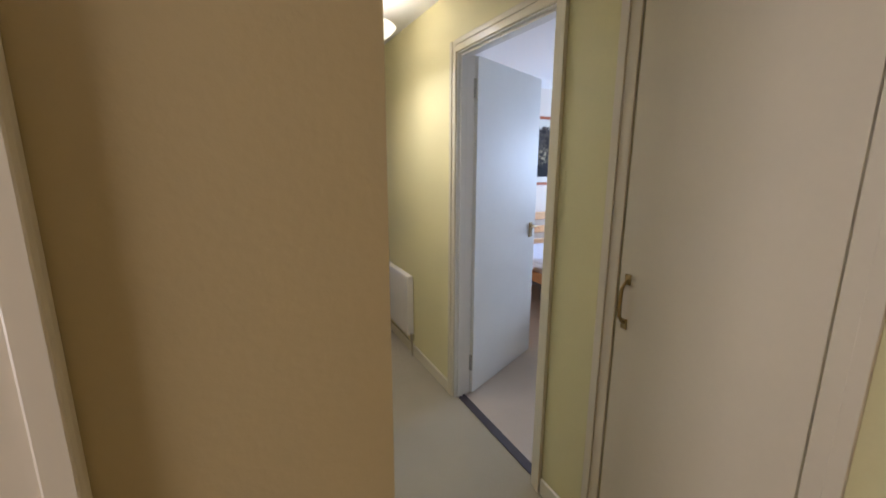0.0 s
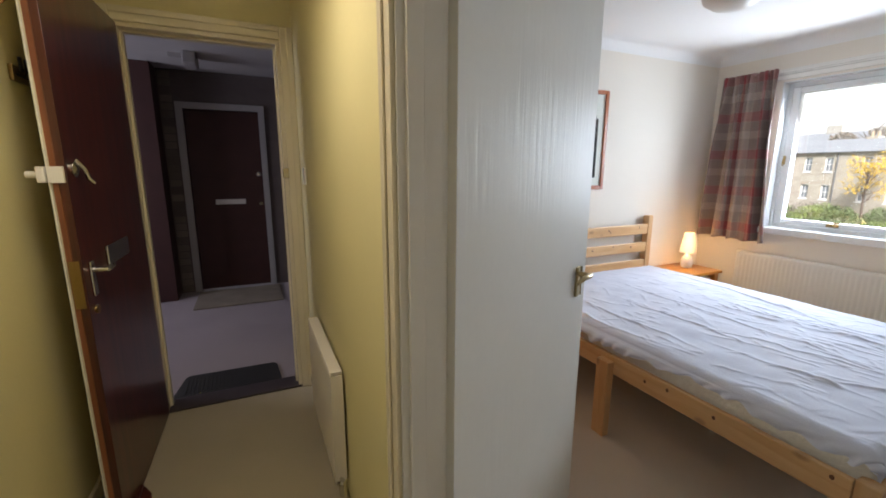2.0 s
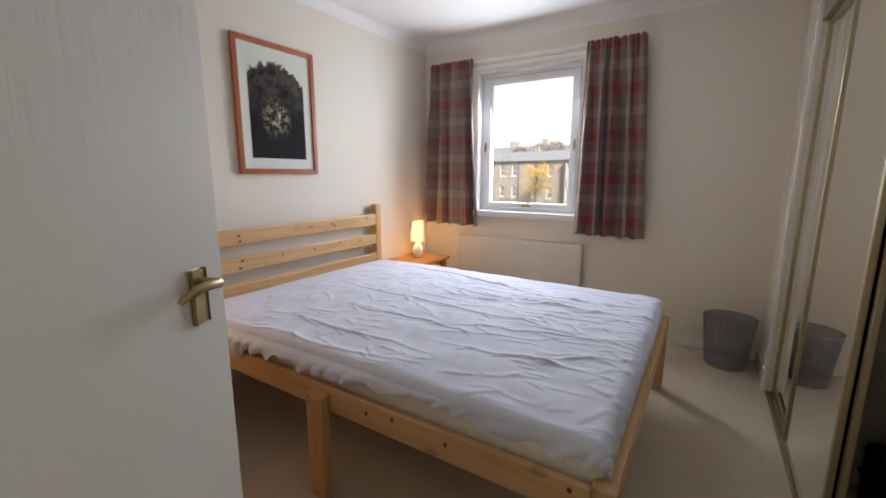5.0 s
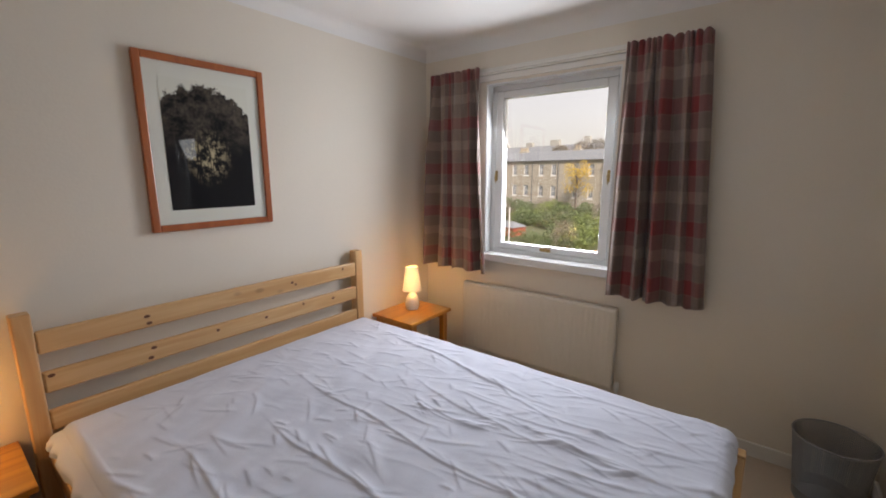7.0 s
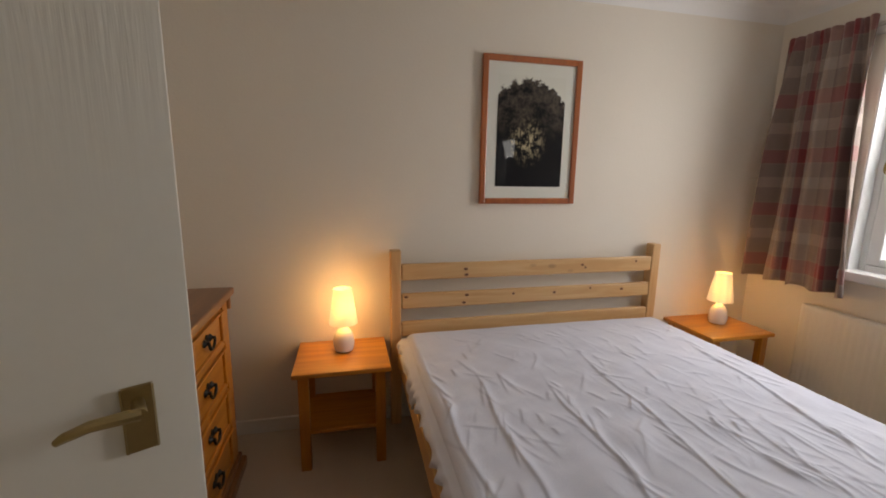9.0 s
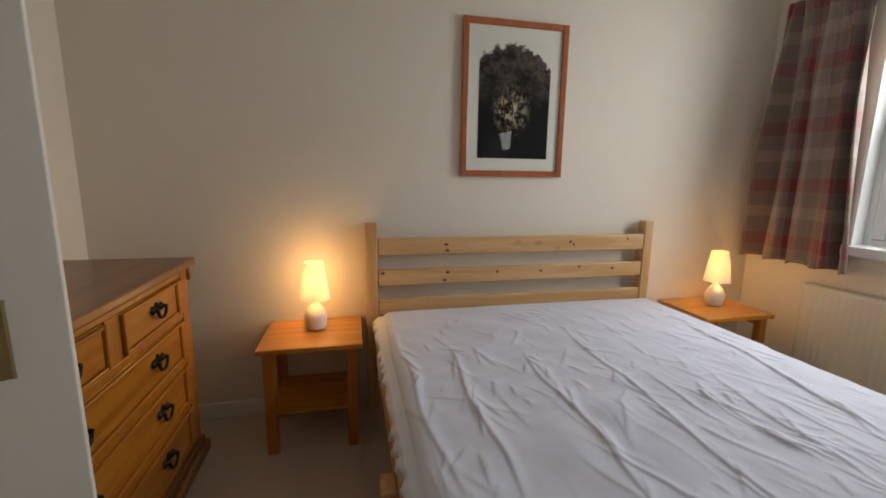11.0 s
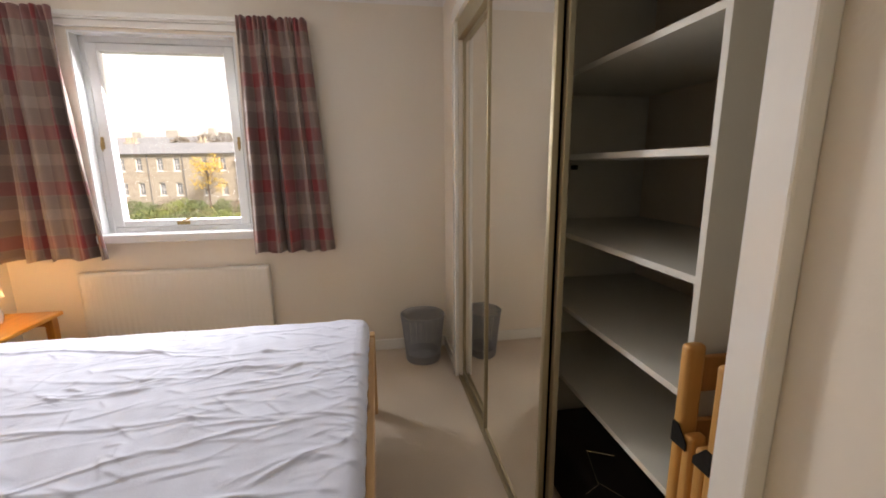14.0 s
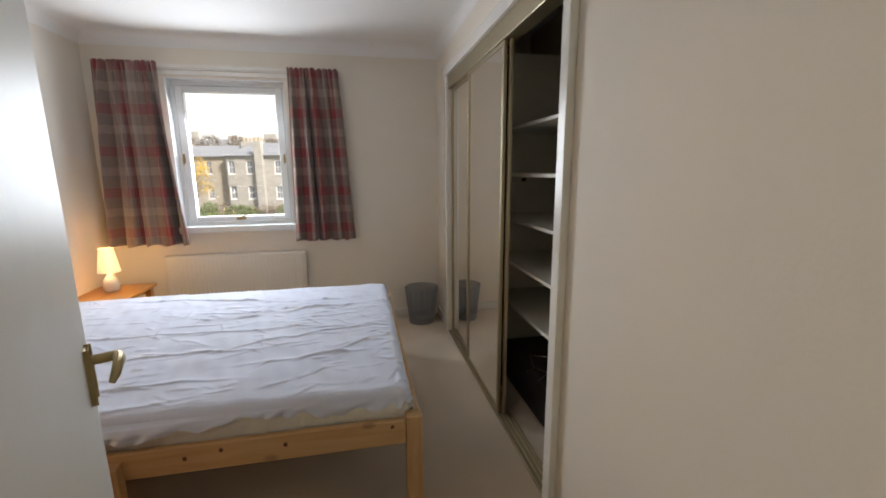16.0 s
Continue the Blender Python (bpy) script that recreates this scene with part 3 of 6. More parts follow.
# front door, standing open against the hall wall
door = thing("door_front", pose(1.136, 4.359, 0.012, 0, 0, -91.1), "dark mahogany front door with cream inner side, standing open", "door")
part("leaf", boxed(0.0, 0.80, -0.022, 0.0, 0.0, 1.96, bevel=0.001), M["mahogany"], door, "dark mahogany outer face")
part("leaf_edge", boxed(0.0, 0.800, -0.038, -0.0225, 0.0, 1.96, bevel=0.001), M["oak_edge"], door, "reddish timber core and lipping")
part("inner_face", boxed(0.0, 0.798, -0.046, -0.0385, 0.0, 1.96, bevel=0.001), M["cream"], door, "cream painted inner face")
part("draught_strip", boxed(0.800, 0.804, -0.046, -0.041, 0.02, 1.955), M["white_plastic"], door, "white draught strip")
bm = bmesh.new()
box(bm, 0.60, 0.85, 0.0, 0.012, 0.0, 0.03, bevel=0.004)
prism(bm, [(0.80, 0.012), (0.86, 0.0), (0.80, 0.08), (0.66, 0.05), (0.60, 0.012)], 0.0, 0.022)
part("weatherboard", bm, M["mahogany"], door, "dark timber weatherboard foot")
bm = bmesh.new()
box(bm, 0.775, 0.815, -0.070, -0.048, 1.27, 1.32, bevel=0.004)
box(bm, 0.80, 0.812, -0.04, -0.004, 1.27, 1.32, bevel=0.001)
tube(bm, [(0.79, -0.075, 1.295), (0.79, -0.10, 1.295)], 0.011, 10)
part("night_latch", bm, M["white_plastic"], door, "cream enamel night latch")
bm = bmesh.new()
lathe(bm, [(0.024, 0.0), (0.024, 0.006), (0.012, 0.012)], steps=18, m=pose(0.74, 0.0, 1.31, -90))
tube(bm, [(0.74, 0.008, 1.34), (0.74, 0.03, 1.31), (0.735, 0.034, 1.28), (0.725, 0.045, 1.265)], 0.006, 8)
part("pull", bm, M["chrome"], door, "small chrome pull")
lever_handle(door, pose(0.735, 0.0, 0.96), 1, M["chrome"], "satin chrome lever handle", flip=-1, plate_h=0.12)
bm = bmesh.new()
lathe(bm, [(0.015, 0), (0.015, 0.008)], steps=16, m=pose(0.745, 0.0, 0.84, -90))
box(bm, 0.8005, 0.803, -0.035, -0.006, 0.86, 1.02, bevel=0.001)
part("lock_face", bm, M["antique"], door, "brass lock face and key escutcheon")
part("letter_plate", boxed(0.32, 0.58, 0.0, 0.010, 0.955, 1.03, bevel=0.003), M["chrome"], door, "satin chrome letter plate")

# closed doors
door = thing("door_side", pose(0.958, 1.876, 0.008), "plain white gloss closed side door", "door")
part("leaf", boxed(-0.04, 0.0, 0.001, 0.737, 0.0, 1.955, bevel=0.002), M["door_white"], door)
bm = bmesh.new()
box(bm, 0.0, 0.004, 0.715, 0.739, 1.70, 1.79, bevel=0.001)
box(bm, 0.0, 0.004, 0.715, 0.739, 0.16, 0.25, bevel=0.001)
part("hinge", bm, M["chrome"], door, "small steel butt hinges")
door = thing("door_cupboard", pose(HX1 - 0.006, 0.99, 0.01), "flat magnolia painted hall cupboard door with a brass pull", "door")
part("leaf", boxed(0.0, 0.03, 0.0, 0.524, 0.0, 1.985, bevel=0.002), M["cupboard"], door)
bm = bmesh.new()
for z in (0.90, 1.045):
    box(bm, -0.004, 0.0, 0.480, 0.502, z - 0.017, z + 0.017, bevel=0.0015)
    lathe(bm, [(0.004, 0), (0.004, 0.006)], steps=8, m=pose(-0.001, 0.491, z, 0, -90))
tube(bm, [(-0.004, 0.491, 0.905), (-0.016, 0.491, 0.912), (-0.026, 0.491, 0.93), (-0.030, 0.491, 0.972), (-0.026, 0.491, 1.015), (-0.016, 0.491, 1.033), (-0.004, 0.491, 1.04)], [0.006, 0.005, 0.006, 0.0075, 0.006, 0.005, 0.006], 10)
part("pull_handle", bm, M["antique"], door, "bowed antique brass pull", smooth=True)
door = thing("door_lobby", pose(-0.14, 1.06, 0.008), "plain white closed lobby door in shade", "door")
part("leaf", boxed(0.002, 0.777, 0.0, 0.04, 0.0, 1.955, bevel=0.002), M["door_white"], door)
door = thing("door_neighbour", pose(1.07, 6.93, 0.0), "dark brown neighbouring flat door with a white letter plate", "door")
part("leaf", boxed(0.0, 0.69, 0.0, 0.045, 0.01, 1.90, bevel=0.002), M["landing_dark"], door)
part("letter_plate", boxed(0.21, 0.50, -0.008, -0.0005, 0.93, 0.985, bevel=0.003), M["white_plastic"], door, "white letter plate")
bm = bmesh.new()
lathe(bm, [(0.025, 0), (0.025, 0.008), (0.012, 0.012), (0.012, 0.02)], steps=16, m=pose(0.65, 0.0, 1.25, 90))
part("lock", bm, M["chrome"], door, "dull metal lock")
bm = bmesh.new()
lathe(bm, [(0.02, 0), (0.02, 0.008), (0.012, 0.03), (0.024, 0.04), (0.018, 0.055)], steps=16, m=pose(0.65, 0.0, 0.93, 90))
part("knob", bm, M["chrome"], door, "dull metal knob")
bm = bmesh.new()
box(bm, 1.006, 1.07, 6.885, 6.96, 0.0, 1.965, bevel=0.003)
box(bm, 1.76, 1.82, 6.885, 6.96, 0.0, 1.965, bevel=0.003)
box(bm, 1.07, 1.76, 6.885, 6.96, 1.90, 1.965, bevel=0.003)
structure("trim_neighbour_door", bm, M["grey_paint"], "pale grey painted frame of the neighbour's door")


# ---- the window ----
win = thing("window_bedroom", pose(5.53, (WY0 + WY1) / 2, WZ0), "white plastic tilting window with one large pane", "window")
hw, hh = (WY1 - WY0) / 2, WZ1 - WZ0
bm = bmesh.new()
for u, v in ((-hw, -hw + 0.035), (hw - 0.035, hw)):
    box(bm, -0.014, 0.07, u, v, 0.0, hh, bevel=0.004)
for u, v in ((0.001, 0.035), (hh - 0.04, hh)):
    box(bm, -0.014, 0.07, -hw + 0.035, hw - 0.035, u, v, bevel=0.004)
part("window_frame", bm, M["upvc"], win, "white outer window frame")
gy0, gy1, gz0, gz1 = 3.10 - (WY0 + WY1) / 2, 3.768 - (WY0 + WY1) / 2, 0.935 - WZ0, 1.898 - WZ0
bm = bmesh.new()
for u, v in ((-hw + 0.037, gy0), (gy1, hw - 0.037)):
    box(bm, -0.018, 0.045, u, v, 0.037, hh - 0.042, bevel=0.006)
for u, v in ((0.037, gz0), (gz1, hh - 0.042)):
    box(bm, -0.018, 0.045, gy0, gy1, u, v, bevel=0.006)
part("sash", bm, M["upvc"], win, "white tilting sash")
pane = part("pane", boxed(0.012, 0.018, gy0 - 0.004, gy1 + 0.004, gz0 - 0.004, gz1 + 0.004), M["glass"], win, "clear double glazed pane")
pane.visible_shadow = False
bm = bmesh.new()
box(bm, -0.030, -0.018, -0.04, 0.035, 0.045, 0.068, bevel=0.004)
tube(bm, [(-0.028, 0.0, 0.062), (-0.042, -0.006, 0.072), (-0.045, -0.026, 0.080), (-0.042, -0.050, 0.082)], 0.0045, 8)
lathe(bm, [(0.012, 0), (0.014, 0.01), (0.010, 0.02)], steps=14, m=pose(-0.02, 0.0, 0.058, 0, -90))
part("stay_handle", bm, M["antique"], win, "dark metal window catch", smooth=True)
for sy in (-1, 1):
    bm = bmesh.new()
    box(bm, -0.030, -0.018, sy * (hw - 0.052) - 0.008, sy * (hw - 0.052) + 0.008, 0.50, 0.57, bevel=0.004)
    lathe(bm, [(0.010, 0), (0.010, 0.014)], steps=12, m=pose(-0.02, sy * (hw - 0.052), 0.535, 0, -90))
    tube(bm, [(-0.03 - 0.016 * math.sin(q), sy * (hw - 0.052), 0.520 - 0.030 * math.cos(q)) for q in [i * math.pi / 6 for i in range(7)]], 0.0035, 8)
    part("pivot_catch", bm, M["antique"], win, "small dull metal side catch")
part("window_sill", boxed(-0.125, -0.015, -hw - 0.02, hw + 0.02, -0.045, 0.005, bevel=0.006), M["upvc"], win, "white gloss inner sill board")
bm = bmesh.new()
box(bm, -0.088, -0.015, -hw - 0.0, -hw + 0.008, 0.0, hh)
box(bm, -0.088, -0.015, hw - 0.008, hw, 0.0, hh)
box(bm, -0.088, -0.015, -hw + 0.008, hw - 0.008, hh - 0.008, hh)
part("reveal_lining", bm, M["upvc"], win, "white painted reveal lining")
bm = bmesh.new()
box(bm, BX1 - 0.030, BX1, 2.64, 4.28, 2.035, 2.075, bevel=0.003)
box(bm, BX1 - 0.045, BX1 - 0.030, 2.64, 4.28, 2.045, 2.060, bevel=0.002)
box(bm, BX1 - 0.018, BX1, 2.64, 4.28, 2.0, 2.034, bevel=0.002)
tagged(part("curtain_rail", bm, M["gloss"], None), "white curtain rail on a painted board above the window", "curtain rail")


def curtain(name, y_top, y_bot, z_top, z_bot, seed, label):
    """Pleated cloth hanging from the rail, gathered at its head."""
    rnd = random.Random(seed)
    (a0, a1), (b0, b1) = y_top, y_bot
    cols_, rows_ = 150, 46
    folds = 4.6
    ph = rnd.random() * 6
    bm = bmesh.new()
    uvl = bm.loops.layers.uv.new("UVMap")
    grid, cloth = [], 0.80
    for j in range(rows_ + 1):
        t = j / rows_
        row = []
        for i in range(cols_ + 1):
            s = i / cols_
            ss = s + 0.026 * math.sin(5 * s * math.pi + ph) * (1 - (2 * s - 1) ** 4) + 0.01 * math.sin(13 * s + 2.2 * t + ph)
            y = (a0 + (a1 - a0) * ss) * (1 - t) + (b0 + (b1 - b0) * ss) * t
            head = math.exp(-t * 9)
            amp = (0.010 + 0.038 * min(1, t * 2.5)) * (0.75 + 0.45 * math.sin(2.3 * math.pi * s + 1.7 * ph))
            w = math.sin(2 * math.pi * folds * s + ph + 0.5 * math.sin(3 * t + ph))
            x = -amp * (w + 0.35 * math.sin(4 * math.pi * folds * s + ph * 2)) + 0.016 * head * math.sin(2 * math.pi * folds * 2.5 * s + 0.8 * math.sin(9 * s + ph))
            x += 0.006 * noise.noise(Vector((s * 5, t * 3, seed)))
            z = z_top + (z_bot - z_top) * t
            if j == rows_:
                z += 0.008 * math.sin(2 * math.pi * folds * s + ph + 1)
            if j == 0:
                z += 0.016 * abs(math.sin(math.pi * folds * 2.5 * s + 0.4 * math.sin(9 * s + ph))) - 0.004
            row.append((bm.verts.new((5.372 + x, y, z)), (s * cloth + 0.09 * seed, t * (z_top - z_bot))))
        grid.append(row)
    for j in range(rows_):
        for i in range(cols_):
            q = (grid[j][i], grid[j][i + 1], grid[j + 1][i + 1], grid[j + 1][i])
            f = bm.faces.new([p[0] for p in q])
            for lp, p in zip(f.loops, q):
                lp[uvl].uv = p[1]
    ob = part(name, bm, M["plaid"], None, label, smooth=True, category="curtain", group="curtains at the window")
    mod = ob.modifiers.new("thickness", "SOLIDIFY")
    mod.thickness = 0.003
    return ob


curtain("curtain", (3.862, 4.285), (3.775, 4.360), 2.068, 0.735, 1, "red and taupe plaid curtain hanging in folds behind the lamp")
curtain("curtain", (2.600, 2.975), (2.515, 2.992), 2.060, 0.730, 2, "wider red and taupe plaid curtain hanging beside bare wall")


def radiator(name, m, width, height, label, ribs, mat):
    """A pressed steel panel radiator, back to its own y = 0, its face towards -y."""
    r = thing(name, m, label, "radiator")
    bm = bmesh.new()
    xs, n_ = [], ribs
    edge = 0.02
    pitch = (width - 2 * edge) / n_
    prof = [(0.0, 0.0), (edge, 0.0)]
    for i in range(n_):
        x = edge + i * pitch
        prof += [(x + pitch * 0.12, 0.0), (x + pitch * 0.35, 0.0035), (x + pitch * 0.65, 0.0035), (x + pitch * 0.88, 0.0)]
    prof += [(width - edge, 0.0), (width, 0.0)]
    levels = [(0.0, 0), (0.022, 0), (0.05, 1), (height - 0.05, 1), (height - 0.022, 0), (height, 0)]
    g = [[bm.verts.new((x, -0.05 - d * k, z)) for x, d in prof] for z, k in levels]
    for a, b in zip(g, g[1:]):
        for i in range(len(prof) - 1):
            bm.faces.new((a[i], a[i + 1], b[i + 1], b[i]))
    panel = part("panel", bm, mat, r, smooth=True)
    mod = panel.modifiers.new("thickness", "SOLIDIFY")
    mod.thickness = 0.004
    bm = bmesh.new()
    box(bm, 0.003, width - 0.003, -0.048, -0.006, height - 0.012, height, bevel=0.002)
    box(bm, 0.0, 0.004, -0.048, -0.006, 0.01, height - 0.014, bevel=0.001)
    box(bm, width - 0.004, width, -0.048, -0.006, 0.01, height - 0.014, bevel=0.001)
    part("side_cover", bm, mat, r)
    for x in (0.15, width - 0.15):
        part("bracket", boxed(x - 0.015, x + 0.015, -0.006, 0.0, 0.05, height - 0.05), M["white_plastic"], r, "wall bracket")
    return r


rad = radiator("radiator_bedroom", pose(BX1 - 0.004, 3.995, 0.15, 0, 0, -90), 1.065, 0.495, "cream enamelled panel radiator under the window", 32, M["radiator"])
bm = bmesh.new()
tube(bm, [(1.060, -0.028, 0.02), (1.088, -0.028, 0.02), (1.088, -0.028, -0.148)], 0.0075, 10)
lathe(bm, [(0.012, -0.02), (0.015, 0.0), (0.015, 0.030), (0.010, 0.038)], (1.088, -0.028, 0.01), 14)
part("valve", bm, M["white_plastic"], rad, "white radiator valve and pipe", smooth=True)
rad = radiator("radiator_hall", pose(HX1 - 0.004, 3.91, 0.15, 0, 0, -90), 0.615, 0.456, "cream enamelled panel radiator on the hall wall", 18, M["radiator"])
bm = bmesh.new()
tube(bm, [(0.610, -0.028, 0.02), (0.642, -0.028, 0.02), (0.642, -0.028, -0.145)], 0.0075, 10)
lathe(bm, [(0.013, -0.02), (0.016, 0.0), (0.016, 0.035), (0.010, 0.042)], (0.642, -0.028, -0.01), 14)
part("valve", bm, M["chrome"], rad, "radiator valve and pipe", smooth=True)

# ---- bed ----
bed = thing("bed_frame", pose(3.19, 2.295, 0), "light knotty pine double bed frame with a slatted headboard", "bed")
for x in (-0.038, 1.462):
    bm = boxed(x, x + 0.054, 2.005, 2.062, 0.0, 0.94, bevel=0.006)
    part("headboard_post", bm, M["pine_z"], bed, "square pine corner post")
for z, h in ((0.785, 0.085), (0.635, 0.082), (0.487, 0.082)):
    part("headboard_rail", boxed(0.0165, 1.4615, 2.008, 2.032, z, z + h, bevel=0.008), M["pine_x"], bed, "pine headboard rail with dark knots")
for x in (0.0, 1.478):
    part("foot_post", boxed(x, x + 0.052, -0.008, 0.0515, 0.0, 0.434, bevel=0.005), M["pine_z"], bed, "square pine foot post")
part("side_rail", boxed(-0.003, 0.022, 0.053, 2.004, 0.333, 0.426, bevel=0.004), M["pine_y"], bed, "pine side rail")
part("side_rail", boxed(1.503, 1.528, 0.053, 2.004, 0.333, 0.426, bevel=0.004), M["pine_y"], bed, "pine side rail")
part("foot_rail", boxed(0.053, 1.477, -0.003, 0.022, 0.333, 0.426, bevel=0.004), M["pine_x"], bed, "pine foot rail")
part("mid_leg", boxed(-0.046, -0.004, 0.945, 1.022, 0.0, 0.403, bevel=0.005), M["pine_z"], bed, "pine middle leg bolted outside the side rail")
part("mid_leg", boxed(1.529, 1.571, 0.945, 1.022, 0.0, 0.403, bevel=0.005), M["pine_z"], bed, "pine middle leg bolted outside the side rail")
for k in range(11):
    y = 0.10 + k * 0.18
    part("slat", boxed(0.0225, 1.5025, y, y + 0.07, 0.340, 0.360), M["pine_x"], bed)
for kx, ky, kz, axis in ((0.35, 2.007, 0.835, 0), (0.355, 2.007, 0.805, 0), (1.02, 2.007, 0.835, 0), (1.04, 2.007, 0.82, 0), (1.36, 2.007, 0.845, 0), (0.04, 2.007, 0.70, 0),
                         (0.36, 2.007, 0.695, 0), (0.345, 2.007, 0.655, 0), (0.62, 2.007, 0.69, 0), (0.86, 2.007, 0.685, 0), (1.08, 2.007, 0.70, 0), (1.28, 2.007, 0.685, 0),
                         (-0.004, 0.99 - 0.22, 0.385, 1), (-0.004, 0.46, 0.39, 1), (-0.004, 0.10, 0.405, 1), (-0.004, 0.66, 0.40, 1)):
    bm = bmesh.new()
    mm = (pose(kx, ky, kz, 90) if axis == 0 else pose(kx, ky, kz, 0, -90)) @ Matrix.Diagonal((1.0 + 0.3 * math.sin(kx * 40), 0.8, 1, 1))
    lathe(bm, [(0.0085, 0.0), (0.0085, 0.0008)], steps=14, m=mm)
    part("knot", bm, M["knot"], bed, "dark resinous knot")

mattress = thing("mattress", pose(3.19, 2.295, 0), "cream double mattress under a creased white cotton cover", "mattress")
part("ticking", boxed(0.032, 1.498, 0.024, 1.996, 0.362, 0.508, bevel=0.045, segments=4), M["mattress"], mattress, "cream mattress side", smooth=True)


def fold_field():
    """Creases: a few long ones down the bed, puckers that branch off them, and small ones fanning to the foot."""
    rnd = random.Random(5)
    out = []
    for x0, y0, x1, y1, hg in ((0.215, 1.44, 0.19, 0.70, 0.0075), (0.47, 1.30, 0.44, 0.62, 0.0075), (0.73, 1.53, 0.665, 0.30, 0.0065), (1.33, 1.56, 1.19, 0.72, 0.008), (1.01, 1.10, 0.92, 0.50, 0.0055),
                               (0.915, 1.05, 0.88, 0.72, 0.005), (0.035, 1.5, 0.07, 0.75, 0.006), (0.97, 0.52, 0.98, 0.10, 0.005), (0.30, 0.66, 0.36, 0.12, 0.005)):
        cx, cy, a = (x0 + x1) / 2, (y0 + y1) / 2, math.atan2(y1 - y0, x1 - x0)
        ln = math.hypot(x1 - x0, y1 - y0) / 2
        out.append((cx, cy, math.cos(a), math.sin(a), ln, 0.0055, hg * 0.75))
        for _ in range(6):
            q = rnd.uniform(-0.95, 0.95)
            b = a + rnd.choice((-1, 1)) * rnd.uniform(0.15, 0.55)
            out.append((cx + q * ln * math.cos(a) + rnd.gauss(0, 0.02), cy + q * ln * math.sin(a), math.cos(b), math.sin(b), rnd.uniform(0.03, 0.08), 0.005, rnd.uniform(0.002, 0.005)))
    for _ in range(46):
        cx, cy = rnd.uniform(0.4, 1.42), rnd.uniform(0.02, 1.0)
        a = radians(rnd.gauss(-82, 12) + 20 * (0.9 - cx))
        out.append((cx, cy, math.cos(a), math.sin(a), rnd.uniform(0.06, 0.22), rnd.uniform(0.004, 0.006), rnd.uniform(0.002, 0.0045)))
    for _ in range(380):
        cx, cy = rnd.uniform(0.05, 1.45), 1.9 * rnd.random() ** 1.5
        if 0.2 < cx < 0.46 and 0.35 < cy < 1.0:
            continue
        a = radians(rnd.gauss(-80, 34))
        out.append((cx, cy, math.cos(a), math.sin(a), rnd.uniform(0.02, 0.075), rnd.uniform(0.004, 0.007), rnd.uniform(0.001, 0.0036)))
    return out


